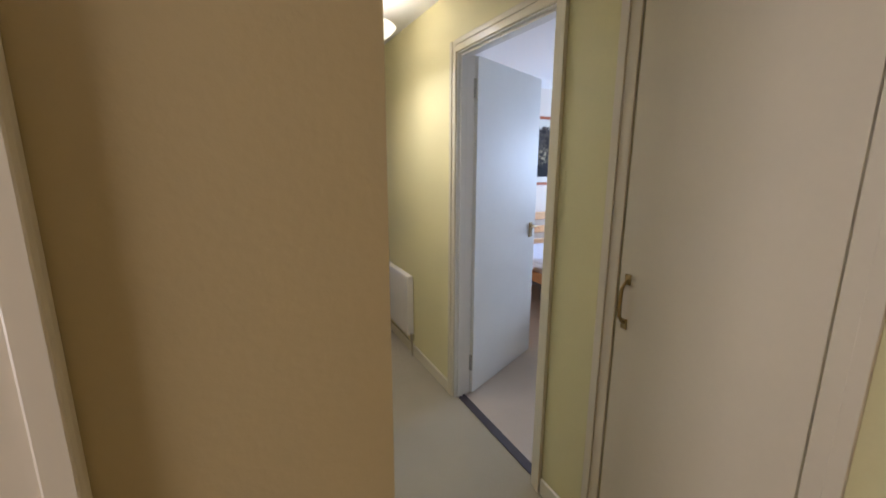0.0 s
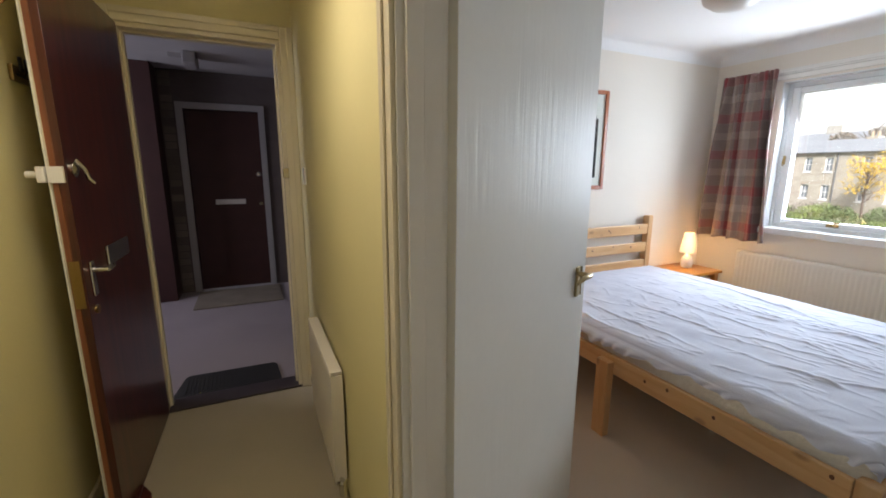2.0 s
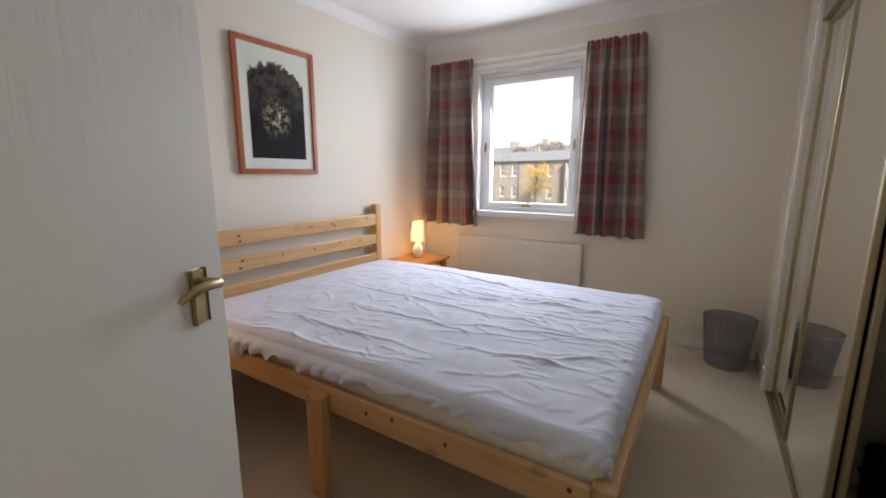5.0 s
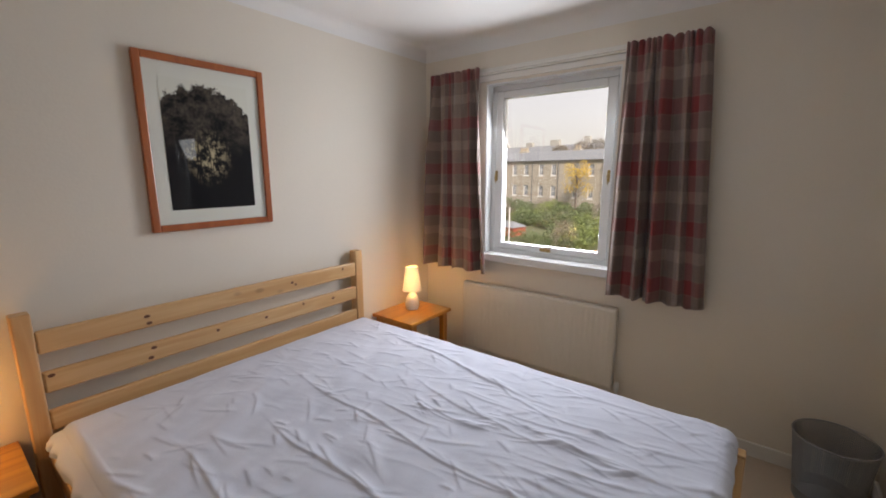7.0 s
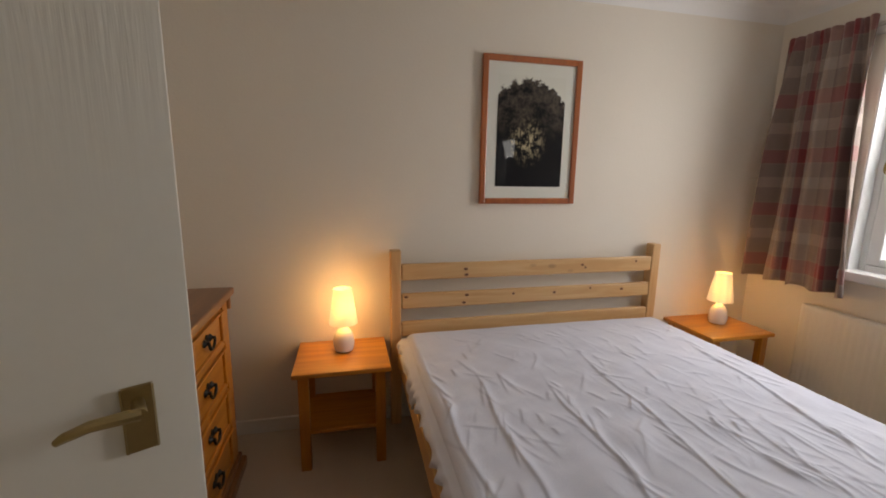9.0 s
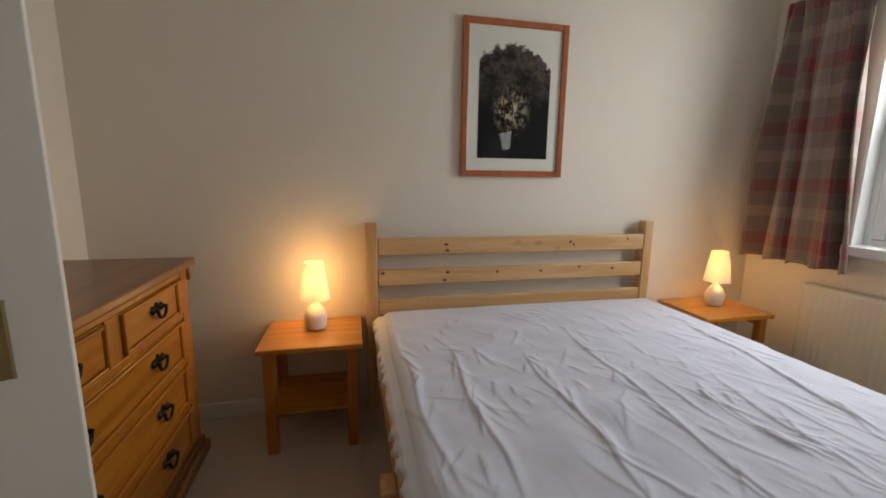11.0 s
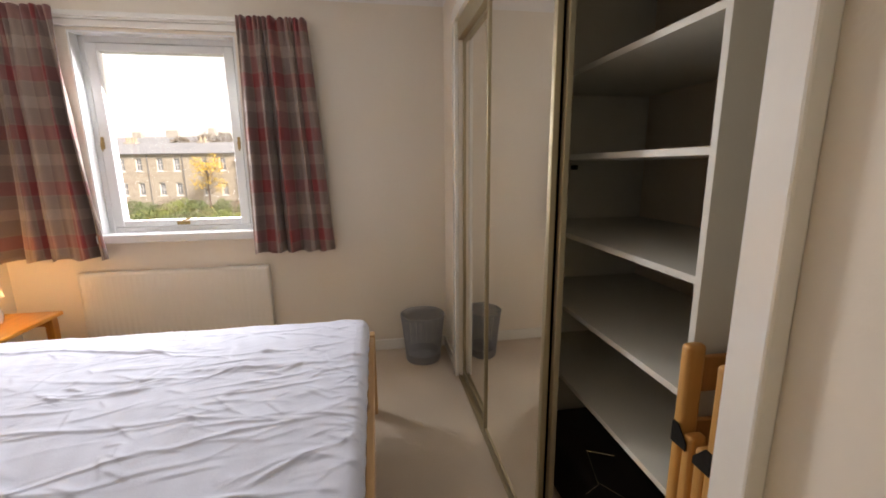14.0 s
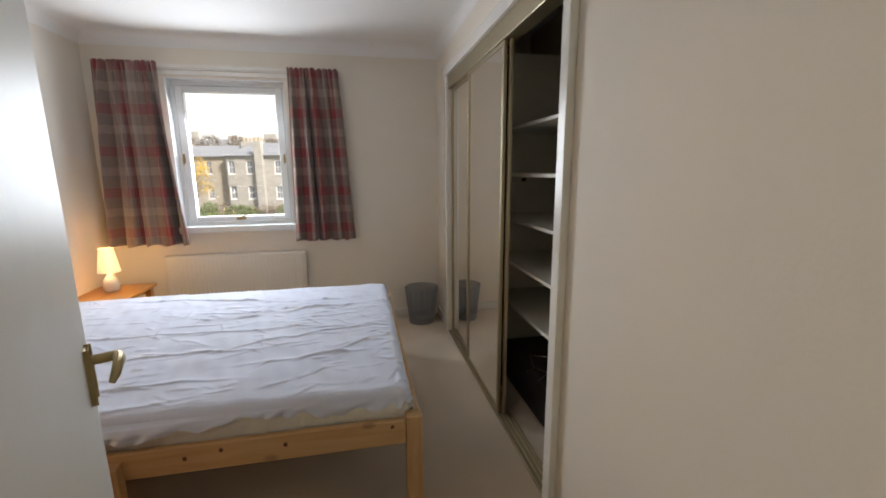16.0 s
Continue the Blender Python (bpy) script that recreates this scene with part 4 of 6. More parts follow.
def sheet_mesh():
    L, W, r, drop = 1.974, 1.472, 0.045, 0.042
    nx, ny = 440, 580
    us = np.linspace(-drop, W + drop, nx)
    vs = np.linspace(-0.125, L + drop, ny)
    U, V = np.meshgrid(us, vs)
    H = np.zeros_like(U)
    rs = np.random.RandomState(7)
    for cx, cy, ca, sa, ln, wd, hg in fold_field():
        du, dv = U - cx, V - cy
        al, ac = du * ca + dv * sa, -du * sa + dv * ca
        ac = ac + 0.011 * np.sin(al * 11 + cx * 9)
        H += hg * np.exp(-(al / ln) ** 4) * np.exp(-(ac / np.where(ac < 0, wd, 3.2 * wd)) ** 2)
    for k in range(20):
        a = math.radians(rs.normal(-77, 12))
        f, p = rs.uniform(35, 100), rs.uniform(0, 6.28, 6)
        t = -U * math.sin(a) + V * math.cos(a) + 0.030 * np.sin(5 * U + p[0] + 3 * V) + 0.010 * np.sin(17 * U + p[1] - 8 * V) + 0.012 * np.sin(13 * V + 9 * U + p[2])
        mask = np.clip(np.sin(4.1 * U + p[3] + 2.0 * V) * np.sin(5.3 * V + p[4] - 3.0 * U) + 0.25 * np.sin(19 * U + 11 * V + p[5]) - 0.35, 0, 1) ** 0.7 * np.clip((U - 0.35) * 2.5, 0.25, 1)
        H += (0.075 / f) * mask * (1 - np.abs(np.sin(0.5 * f * t))) ** 3
    for _ in range(60):
        kx, ky, p = rs.normal(0, 16), rs.normal(0, 24), rs.uniform(0, 6.28)
        H += 0.00035 * np.sin(U * kx + V * ky + p)
    for _ in range(12):
        kx, ky, p = rs.normal(0, 3), rs.normal(0, 3), rs.uniform(0, 6.28)
        H += 0.0012 * np.sin(U * kx + V * ky + p)
    H *= np.where(V > 1.2, np.clip(1.0 - 0.5 * (V - 1.2), 0.6, 1.0), 1.0)
    verts = []
    for j in range(ny):
        for i in range(nx):
            u, v = U[j, i], V[j, i]
            foot = v < 0 and 0.05 < u < W
            hem = 0.75 + 0.3 * math.sin(v * 9 + u * 5) + 0.16 * math.sin(v * 31 + 2 * math.sin(u * 7)) + 0.12 * math.sin(v * 67 + u * 43)
            if u < 0:
                hem *= 1 + 1.2 * min(1.0, max(0.0, (v - 0.9) / 0.5))
            if foot:
                hem = 1.0 + 0.06 * math.sin(u * 8)
            qx, qy = min(max(u, r), W - r), min(max(v, r), L - r)
            ox, oy = u - qx, v - qy
            d = math.hypot(ox, oy)
            z = 0.020 * math.sin(math.pi * min(max(u / W, 0), 1)) ** 0.5 * math.sin(math.pi * min(max(v / L, 0), 1)) ** 0.5
            if d < 1e-6:
                x, y = u, v
                z += H[j, i]
            else:
                e = d if d < r else r + (d - r) * hem
                ang = min(e / r, math.pi / 2)
                hor = r * math.sin(ang) + 0.35 * abs(H[j, i]) + ((0.002 if foot else 0.009) * math.sin((u + v) * 60 + 3 * math.sin(v * 13)) * min(1.0, max(0.0, e - r) / drop))
                dz = r * (1 - math.cos(ang)) + max(0.0, e - r * math.pi / 2)
                x, y = qx + ox / d * hor, qy + oy / d * hor
                if u < 0:
                    x -= 0.034 * min(1.0, max(0.0, (v - 0.4) / 0.6)) * min(1.0, e / (1.5 * r))
                z += H[j, i] * 0.7 - dz
            verts.append((x + 0.028, y + 0.022, 0.520 + z))
    faces = [(j * nx + i, j * nx + i + 1, (j + 1) * nx + i + 1, (j + 1) * nx + i) for j in range(ny - 1) for i in range(nx - 1)]
    me = bpy.data.meshes.new("cover")
    me.from_pydata(verts, [], faces)
    me.materials.append(M["sheet"])
    me.shade_smooth()
    return me


cover = new("cover", sheet_mesh())
cover.parent = mattress
tagged(cover, "creased white cotton mattress cover with a loose hem")


# ---- bedside tables and lamps ----
def bedside_table(m, label):
    t = thing("bedside_table", m, label, "bedside table", "bedside tables")
    part("top", boxed(0, 0.42, -0.36, 0.0, 0.45, 0.472, bevel=0.004), M["honey_x"], t, "honey pine table top")
    for x in (0.022, 0.353):
        for y in (-0.342, -0.055):
            part("leg", boxed(x, x + 0.045, y, y + 0.040, 0.0, 0.449, bevel=0.004), M["honey_z"], t)
    for x in (0.030, 0.372):
        part("side_rail", boxed(x, x + 0.018, -0.301, -0.056, 0.400, 0.449), M["honey_y"], t)
    part("back_rail", boxed(0.068, 0.352, -0.035, -0.017, 0.400, 0.449), M["honey_x"], t)
    part("shelf", boxed(0.048, 0.371, -0.335, -0.02, 0.175, 0.193, bevel=0.002), M["honey_x"], t, "honey pine lower shelf")
    return t


def bedside_lamp(m, label):
    t = thing("bedside_lamp", m, label, "lamp", "bedside lamps")
    bm = lathe(bmesh.new(), [(0.030, 0.0), (0.042, 0.004), (0.049, 0.028), (0.050, 0.052), (0.044, 0.078), (0.032, 0.100), (0.019, 0.115), (0.013, 0.124), (0.012, 0.150)], steps=36)
    part("base", bm, M["ceramic"], t, "round cream ceramic base", smooth=True)
    bm = lathe(bmesh.new(), [(0.067, 0.138), (0.0655, 0.138), (0.0405, 0.306), (0.042, 0.306), (0.067, 0.138)], steps=40, cap=False)
    bmesh.ops.remove_doubles(bm, verts=bm.verts, dist=1e-5)
    sh = part("shade", bm, M["shade"], t, "lit cream tapered shade", smooth=True)
    sh.visible_shadow = False
    return t


table_a = bedside_table(pose(2.703, 4.368, 0), "honey pine bedside table with lower shelf, beside the chest")
table_b = copy_thing(table_a, pose(4.835, 4.368, 0))
tagged(table_b, "honey pine bedside table with lower shelf, beside the radiator")
lamp_a = bedside_lamp(pose(2.92, 4.235, 0.472), "lit ceramic lamp with cream shade, on table near the chest")
lamp_b = copy_thing(lamp_a, pose(5.075, 4.215, 0.472))
tagged(lamp_b, "lit ceramic lamp with cream shade, on table near the curtain")


# ---- chest of drawers, its front towards +x ----
chest = thing("chest_of_drawers", pose(1.99, 3.62, 0), "waxed pine chest of drawers with dark iron drop handles", "chest of drawers")
y0, y1 = -0.49, 0.49
part("top", boxed(0.0, 0.485, -0.525, 0.53, 0.800, 0.832, bevel=0.008, segments=3), M["chest_top"], chest, "worn darker brown top with rounded edge")
bm = bmesh.new()
box(bm, 0.0, 0.44, y0, y0 + 0.02, 0.06, 0.799)
box(bm, 0.0, 0.44, y1 - 0.02, y1, 0.06, 0.799)
box(bm, 0.0, 0.012, y0 + 0.02, y1 - 0.02, 0.06, 0.799)
box(bm, 0.0121, 0.43, y0 + 0.0201, y1 - 0.0201, 0.06, 0.10)
part("carcass", bm, M["honey_z"], chest, "pine sides and back")
for s, yy in ((-1, y0), (1, y1)):
    bm = bmesh.new()
    lo, hi = sorted((yy, yy + s * 0.010))
    box(bm, 0.0, 0.07, lo, hi, 0.10, 0.78, bevel=0.002)
    box(bm, 0.38, 0.455, lo, hi, 0.10, 0.78, bevel=0.002)
    box(bm, 0.07, 0.38, lo, hi, 0.71, 0.78, bevel=0.002)
    box(bm, 0.07, 0.38, lo, hi, 0.10, 0.18, bevel=0.002)
    part("side_frame", bm, M["honey_z"], chest, "raised frame of the panelled side")
    bm = boxed(-0.0, 0.475, *sorted((yy, yy + s * 0.018)), 0.745, 0.799, bevel=0.006)
    part("side_moulding", bm, M["chest_top"], chest, "moulding under the top")
bm = bmesh.new()
fx = 0.44
for a, b in ((y0, y0 + 0.060), (y1 - 0.060, y1)):
    box(bm, fx, fx + 0.022, a, b, 0.06, 0.799, bevel=0.002)
for z in (0.785, 0.625, 0.445, 0.265, 0.085):
    box(bm, fx, fx + 0.020, y0 + 0.060, y1 - 0.060, z - 0.012, z + 0.012, bevel=0.002)
box(bm, fx, fx + 0.020, -0.065, 0.0, 0.637, 0.773, bevel=0.002)
part("face_frame", bm, M["honey_z"], chest, "pine face frame")
for a, b, z0_, z1_ in ((y0 + 0.064, -0.069, 0.641, 0.769), (0.004, y1 - 0.064, 0.641, 0.769), (y0 + 0.064, y1 - 0.064, 0.461, 0.609),
                       (y0 + 0.064, y1 - 0.064, 0.281, 0.429), (y0 + 0.064, y1 - 0.064, 0.101, 0.249)):
    drawer = part("drawer", boxed(fx - 0.30, fx + 0.018, a, b, z0_, z1_, bevel=0.003), M["honey_y"], chest, "waxed pine drawer")
    bm = bmesh.new()
    ends = ((a + 0.002, a + 0.016), (b - (0.050 if b > 0 else 0.016), b - 0.002))
    for u, v in ends:
        box(bm, fx + 0.018, fx + 0.032, u, v, z0_ + 0.002, z1_ - 0.002, bevel=0.004)
    for u, v in ((z0_ + 0.002, z0_ + 0.014), (z1_ - 0.014, z1_ - 0.002)):
        box(bm, fx + 0.018, fx + 0.030, ends[0][1], ends[1][0], u, v, bevel=0.004)
    part("moulding", bm, M["honey_y"], drawer, "raised moulding round the drawer front")
    part("raised_front", boxed(fx + 0.018, fx + 0.023, ends[0][1] + 0.002, ends[1][0] - 0.002, z0_ + 0.016, z1_ - 0.016, bevel=0.002), M["honey_y"], drawer)
    spots = [(a + b) / 2] if b - a < 0.5 else [-0.240, 0.185]
    for c in spots:
        zc = (z0_ + z1_) / 2
        bm = bmesh.new()
        for s in (-0.030, 0.030):
            lathe(bm, [(0.015, 0.0), (0.013, 0.004), (0.006, 0.010), (0.006, 0.020)], steps=12, m=pose(fx + 0.025, c + s, zc + 0.014, 0, 90))
        box(bm, fx + 0.023, fx + 0.027, c - 0.034, c + 0.034, zc + 0.004, zc + 0.024, bevel=0.001)
        lathe(bm, [(0.011, 0.0), (0.009, 0.004)], steps=12, m=pose(fx + 0.023, c, zc + 0.026, 0, 90))
        tube(bm, [(fx + 0.042, c + 0.030 * math.cos(q) * (1.10 if 0.7 < q < 2.4 else 1), zc + 0.012 - 0.028 * math.sin(q)) for q in [i * math.pi / 10 for i in range(11)]], 0.0052, 8)
        part("drop_handle", bm, M["iron"], drawer, "black iron drop handle", smooth=True)
bm = bmesh.new()
box(bm, 0.0, 0.490, y0 - 0.024, y1 + 0.024, 0.0, 0.050, bevel=0.008)
box(bm, 0.0, 0.474, y0 - 0.014, y1 + 0.014, 0.050, 0.078, bevel=0.008)
part("plinth", bm, M["chest_top"], chest, "moulded pine plinth")


# ---- pictures ----
def picture_art(name):
    """A dark photograph of a tree against the light."""
    m = bpy.data.materials.new(name)
    m.use_nodes = True
    n, l = m.node_tree.nodes, m.node_tree.links
    b = n["Principled BSDF"]
    uv = n.new("ShaderNodeUVMap")
    sep = n.new("ShaderNodeSeparateXYZ")
    l.new(uv.outputs[0], sep.inputs[0])

    def math_(op, a, b_=None, c=None):
        q = n.new("ShaderNodeMath")
        q.operation = op
        for k, v in enumerate((a, b_, c)):
            if v is None:
                continue
            if isinstance(v, (int, float)):
                q.inputs[k].default_value = v
            else:
                l.new(v, q.inputs[k])
        return q.outputs[0]

    def ramp(v, lo, hi, a=0.0, z=1.0):
        q = n.new("ShaderNodeMapRange")
        q.interpolation_type = "SMOOTHSTEP"
        q.inputs[1].default_value, q.inputs[2].default_value, q.inputs[3].default_value, q.inputs[4].default_value = lo, hi, a, z
        l.new(v, q.inputs[0])
        return q.outputs[0]

    def noise_(scale, detail=6.0, stretch=(1, 1.4, 1)):
        mp = n.new("ShaderNodeMapping")
        mp.inputs["Scale"].default_value = stretch
        l.new(uv.outputs[0], mp.inputs[0])
        q = n.new("ShaderNodeTexNoise")
        q.inputs["Scale"].default_value, q.inputs["Detail"].default_value, q.inputs["Roughness"].default_value = scale, detail, 0.7
        l.new(mp.outputs[0], q.inputs["Vector"])
        return q.outputs[0]

    u, v = sep.outputs[0], sep.outputs[1]
    nz, nf = noise_(4.0), noise_(11.0)
    # height of the crown over the width of the print
    arch = math_("SUBTRACT", 0.97, math_("MULTIPLY", math_("POWER", math_("ABSOLUTE", math_("SUBTRACT", u, 0.46)), 2.0), 0.65))
    edge = math_("SUBTRACT", math_("ADD", arch, math_("MULTIPLY", math_("SUBTRACT", nf, 0.5), 0.34)), v)
    crown = ramp(edge, -0.01, 0.02)
    # the glow among the branches
    du = math_("DIVIDE", math_("SUBTRACT", u, 0.46), 0.34)
    dv = math_("DIVIDE", math_("SUBTRACT", v, 0.42), 0.26)
    rad_ = math_("SQRT", math_("ADD", math_("MULTIPLY", du, du), math_("MULTIPLY", dv, dv)))
    limbs_ = ramp(math_("ABSOLUTE", math_("SUBTRACT", noise_(3.2, 2.0, (2.6, 0.5, 1)), 0.5)), 0.008, 0.03)
    glow = math_("MULTIPLY", math_("MULTIPLY", ramp(rad_, 0.1, 1.0, 1.0, 0.0), ramp(nf, 0.45, 0.60)), limbs_)
    leaf = ramp(math_("ADD", math_("MULTIPLY", nz, 0.6), math_("MULTIPLY", nf, 0.4)), 0.40, 0.66)
    upper = ramp(v, 0.38, 0.72)
    mix1 = n.new("ShaderNodeMix")
    mix1.data_type = "RGBA"
    mix1.inputs[6].default_value, mix1.inputs[7].default_value = (0.008, 0.008, 0.010, 1), (0.115, 0.095, 0.075, 1)
    l.new(math_("MULTIPLY", leaf, upper), mix1.inputs[0])
    mix2 = n.new("ShaderNodeMix")
    mix2.data_type = "RGBA"
    l.new(glow, mix2.inputs[0])
    l.new(mix1.outputs[2], mix2.inputs[6])
    mix2.inputs[7].default_value = (0.55, 0.47, 0.30, 1)
    mix3 = n.new("ShaderNodeMix")
    mix3.data_type = "RGBA"
    l.new(crown, mix3.inputs[0])
    mix3.inputs[6].default_value = (0.71, 0.72, 0.645, 1)
    l.new(mix2.outputs[2], mix3.inputs[7])
    l.new(mix3.outputs[2], b.inputs["Base Color"])
    b.inputs["Roughness"].default_value = 0.6
    b.inputs["Coat Weight"].default_value, b.inputs["Coat Roughness"].default_value, b.inputs["Coat IOR"].default_value = 1.0, 0.02, 1.25
    b.inputs["Specular IOR Level"].default_value = 0.1
    return m


M["art"] = picture_art("tree_photograph_print")


def framed_picture(name, m, w, h, bar, depth, border, frame_mat, label):
    """A picture with its lower left corner at the origin, facing -y."""
    t = thing(name, m, label, "picture")
    bm = bmesh.new()
    for x0_, x1_, z0_, z1_ in ((0, bar, 0, h), (w - bar, w, 0, h), (bar, w - bar, 0, bar), (bar, w - bar, h - bar, h)):
        box(bm, x0_, x1_, -depth, -0.001, z0_, z1_, bevel=0.004)
    part("frame", bm, frame_mat, t)
    part("mount", boxed(bar, w - bar, -depth * 0.5, -0.002, bar, h - bar), M["mount"], t, "cream card mount under glass")
    x0_, x1_, z0_, z1_ = bar + border[0], w - bar - border[1], bar + border[2], h - bar - border[3]
    bm = bmesh.new()
    uvl = bm.loops.layers.uv.new("UVMap")
    q = [(x0_, z0_, 0, 0), (x1_, z0_, 1, 0), (x1_, z1_, 1, 1), (x0_, z1_, 0, 1)]
    f = bm.faces.new([bm.verts.new((a, -depth * 0.5 - 0.0015, b)) for a, b, _, _ in q])
    for lp, p in zip(f.loops, q):
        lp[uvl].uv = (p[2], p[3])
    part("print", bm, M["art"], t, "dark photographic print of a tree against the light")
    return t


framed_picture("picture_bedroom", pose(3.618, BY1, 1.167), 0.540, 0.735, 0.030, 0.024, (0.055, 0.055, 0.06, 0.06), M["frame_red"], "cherry framed photograph of a tree, hung above the headboard")
framed_picture("picture_hall", pose(HX0, 1.165, 1.380, 0, 0, 90), 0.31, 0.50, 0.017, 0.014, (0.04, 0.04, 0.09, 0.07), M["frame_oak"], "oak framed small picture on the hall wall")

# ---- wardrobe ----
wardrobe = thing("wardrobe", pose(3.24, BY0, 0), "built-in wardrobe with mirrored sliding doors, one slid open", "wardrobe")
part("head_track", boxed(-0.080, 1.738, -0.068, 0.006, 1.876, 1.968, bevel=0.004), M["champagne"], wardrobe, "champagne gold top track")
bm = bmesh.new()
box(bm, -0.080, 1.738, -0.068, 0.006, 0.0, 0.008, bevel=0.002)
for yy in (-0.066, -0.046, -0.024, -0.001):
    box(bm, -0.080, 1.738, yy, yy + 0.004, 0.008, 0.020, bevel=0.001)
part("floor_track", bm, M["champagne"], wardrobe, "champagne gold floor track")
for x0_, x1_, yy in ((1.165, 1.737, -0.034), (0.530, 1.180, -0.011), (0.509, 1.150, -0.034)):
    d = part("sliding_door", boxed(x0_ + 0.020, x1_ - 0.020, yy, yy + 0.006, 0.048, 1.854), M["mirror"], wardrobe, "sliding mirror door")
    bm = bmesh.new()
    for a, b in ((x0_, x0_ + 0.022), (x1_ - 0.022, x1_)):
        box(bm, a, b, yy - 0.004, yy + 0.014, 0.022, 1.874, bevel=0.003)
    box(bm, x0_ + 0.022, x1_ - 0.022, yy - 0.003, yy + 0.012, 0.022, 0.048, bevel=0.002)
    box(bm, x0_ + 0.022, x1_ - 0.022, yy - 0.003, yy + 0.012, 1.854, 1.874, bevel=0.002)
    part("door_trim", bm, M["champagne"], d, "champagne gold door trim")

shelves = thing("shelf_unit", pose(3.396, 1.165, 0), "grey melamine shelf unit with empty shelves", "shelves")
part("upright", boxed(0.0, 0.016, 0.0, 0.495, 0.0, 1.96, bevel=0.001), M["melamine"], shelves)
part("upright", boxed(0.90, 0.916, 0.0, 0.50, 0.0, 1.96, bevel=0.001), M["melamine"], shelves)
part("back", boxed(0.0165, 0.8995, 0.0, 0.006, 0.55, 1.96), M["closet"], shelves, "brownish back board")
for z in (1.505, 1.26, 1.015, 0.77, 0.525):
    part("shelf", boxed(0.017, 0.899, 0.0065, 0.490, z, z + 0.016, bevel=0.001), M["melamine"], shelves)
part("shelf_peg", boxed(0.884, 0.8995, 0.300, 0.325, 1.225, 1.243, bevel=0.002), M["iron"], shelves, "dark plastic shelf peg")
case = thing("suitcase", pose(3.45, 1.20, 0), "black fabric suitcase lying flat on the wardrobe floor", "suitcase")
part("shell", boxed(0.0, 0.75, 0.0, 0.42, 0.004, 0.25, bevel=0.03, segments=3), M["black_bag"], case, smooth=True)
part("zip", boxed(-0.002, 0.752, -0.002, 0.422, 0.12, 0.13), M["iron"], case, "dark zip")
hanger = thing("coat_hanger", pose(3.62, 1.50, 0.252), "thin bright wire hanger lying on the suitcase", "hanger")
bm = bmesh.new()
tube(bm, [(0, 0, 0.003), (0.16, 0.10, 0.003), (0.30, 0.06, 0.003), (0.26, -0.02, 0.003)], 0.0014, 6)
tube(bm, [(0.08, 0.052, 0.003), (0.02, 0.13, 0.003)], 0.0012, 6)
tube(bm, [(0.20, 0.09, 0.003), (0.15, 0.10, 0.003), (0.12, 0.16, 0.003)], 0.0012, 6)
part("wire", bm, M["chrome"], hanger)


def folding_chair(m, label, side):
    """Folded flat and stood on edge; side says on which face the rear legs lie."""
    t = thing("folding_chair", m, label, "chair", "folding chairs stored in the wardrobe")
    for x in (0.0, 0.33):
        part("back_post", boxed(x, x + 0.040, -0.012, 0.012, 0.0, 0.915, bevel=0.009, segments=3), M["beech"], t)
        lo, hi = sorted((side * 0.014, side * 0.038))
        part("rear_leg", boxed(x + 0.002, x + 0.040, lo, hi, 0.03, 0.742, bevel=0.009, segments=3), M["beech"], t)
        lo, hi = sorted((side * -0.006, side * 0.032))
        bm = prism(bmesh.new(), [(0.0, 0.0), (0.038, 0.0), (0.038, 0.014), (0.014, 0.044), (0.0, 0.044)], 0.0, 0.003,
                   m=pose(x - 0.001, side * -0.006, 0.712) @ Matrix(((0, 0, -1, 0), (side, 0, 0, 0), (0, 1, 0, 0), (0, 0, 0, 1))))
        part("bracket", bm, M["iron"], t, "black metal pivot bracket")
    part("top_rail", boxed(0.0405, 0.3295, -0.006, 0.006, 0.815, 0.888, bevel=0.003), M["beech_dark"], t, "darker beech top rail")
    part("low_rail", boxed(0.0405, 0.3295, -0.006, 0.006, 0.69, 0.755, bevel=0.003), M["beech_dark"], t, "darker beech lower rail")
    part("seat", boxed(0.0445, 0.3275, side * 0.026 - 0.009, side * 0.026 + 0.009, 0.24, 0.60, bevel=0.004), M["beech"], t)
    return t


folding_chair(pose(3.372, 1.700, 0.0, 0, 0, -90), "folded beech chair with black brackets, against the shelf unit", -1)
folding_chair(pose(3.276, 1.712, 0.004, 0, 0, -90), "second folded beech chair with black brackets, next to the wardrobe opening", 1)

# ---- bin ----
bin_ = thing("waste_bin", pose(5.262, 1.985, 0), "grey wire mesh waste bin standing beside the wardrobe", "bin")
def mesh_wall():
    bm = bmesh.new()
    steps, rows_ = 120, 60
    ring = lambda t: 0.108 + 0.032 * t
    H_ = 0.300
    v = [[bm.verts.new((ring(j / rows_) * math.cos(2 * math.pi * i / steps), ring(j / rows_) * math.sin(2 * math.pi * i / steps), 0.004 + H_ * j / rows_)) for i in range(steps)] for j in range(rows_ + 1)]
    for j in range(rows_):
        for i in range(steps):
            bm.faces.new((v[j][i], v[j][(i + 1) % steps], v[j + 1][(i + 1) % steps], v[j + 1][i]))
    return bm
wallo = part("mesh_wall", mesh_wall(), M["mesh"], bin_, "fine grey wire mesh")
mod = wallo.modifiers.new("wires", "WIREFRAME")
mod.thickness, mod.use_even_offset = 0.0030, False
part("base", lathe(bmesh.new(), [(0.109, 0.0), (0.112, 0.006), (0.116, 0.055), (0.112, 0.055), (0.106, 0.006)], steps=40), M["mesh"], bin_, "solid grey metal base")
bm = bmesh.new()
tube(bm, [(0.141 * math.cos(a * math.pi / 20), 0.141 * math.sin(a * math.pi / 20), 0.306) for a in range(41)], 0.0035, 6)
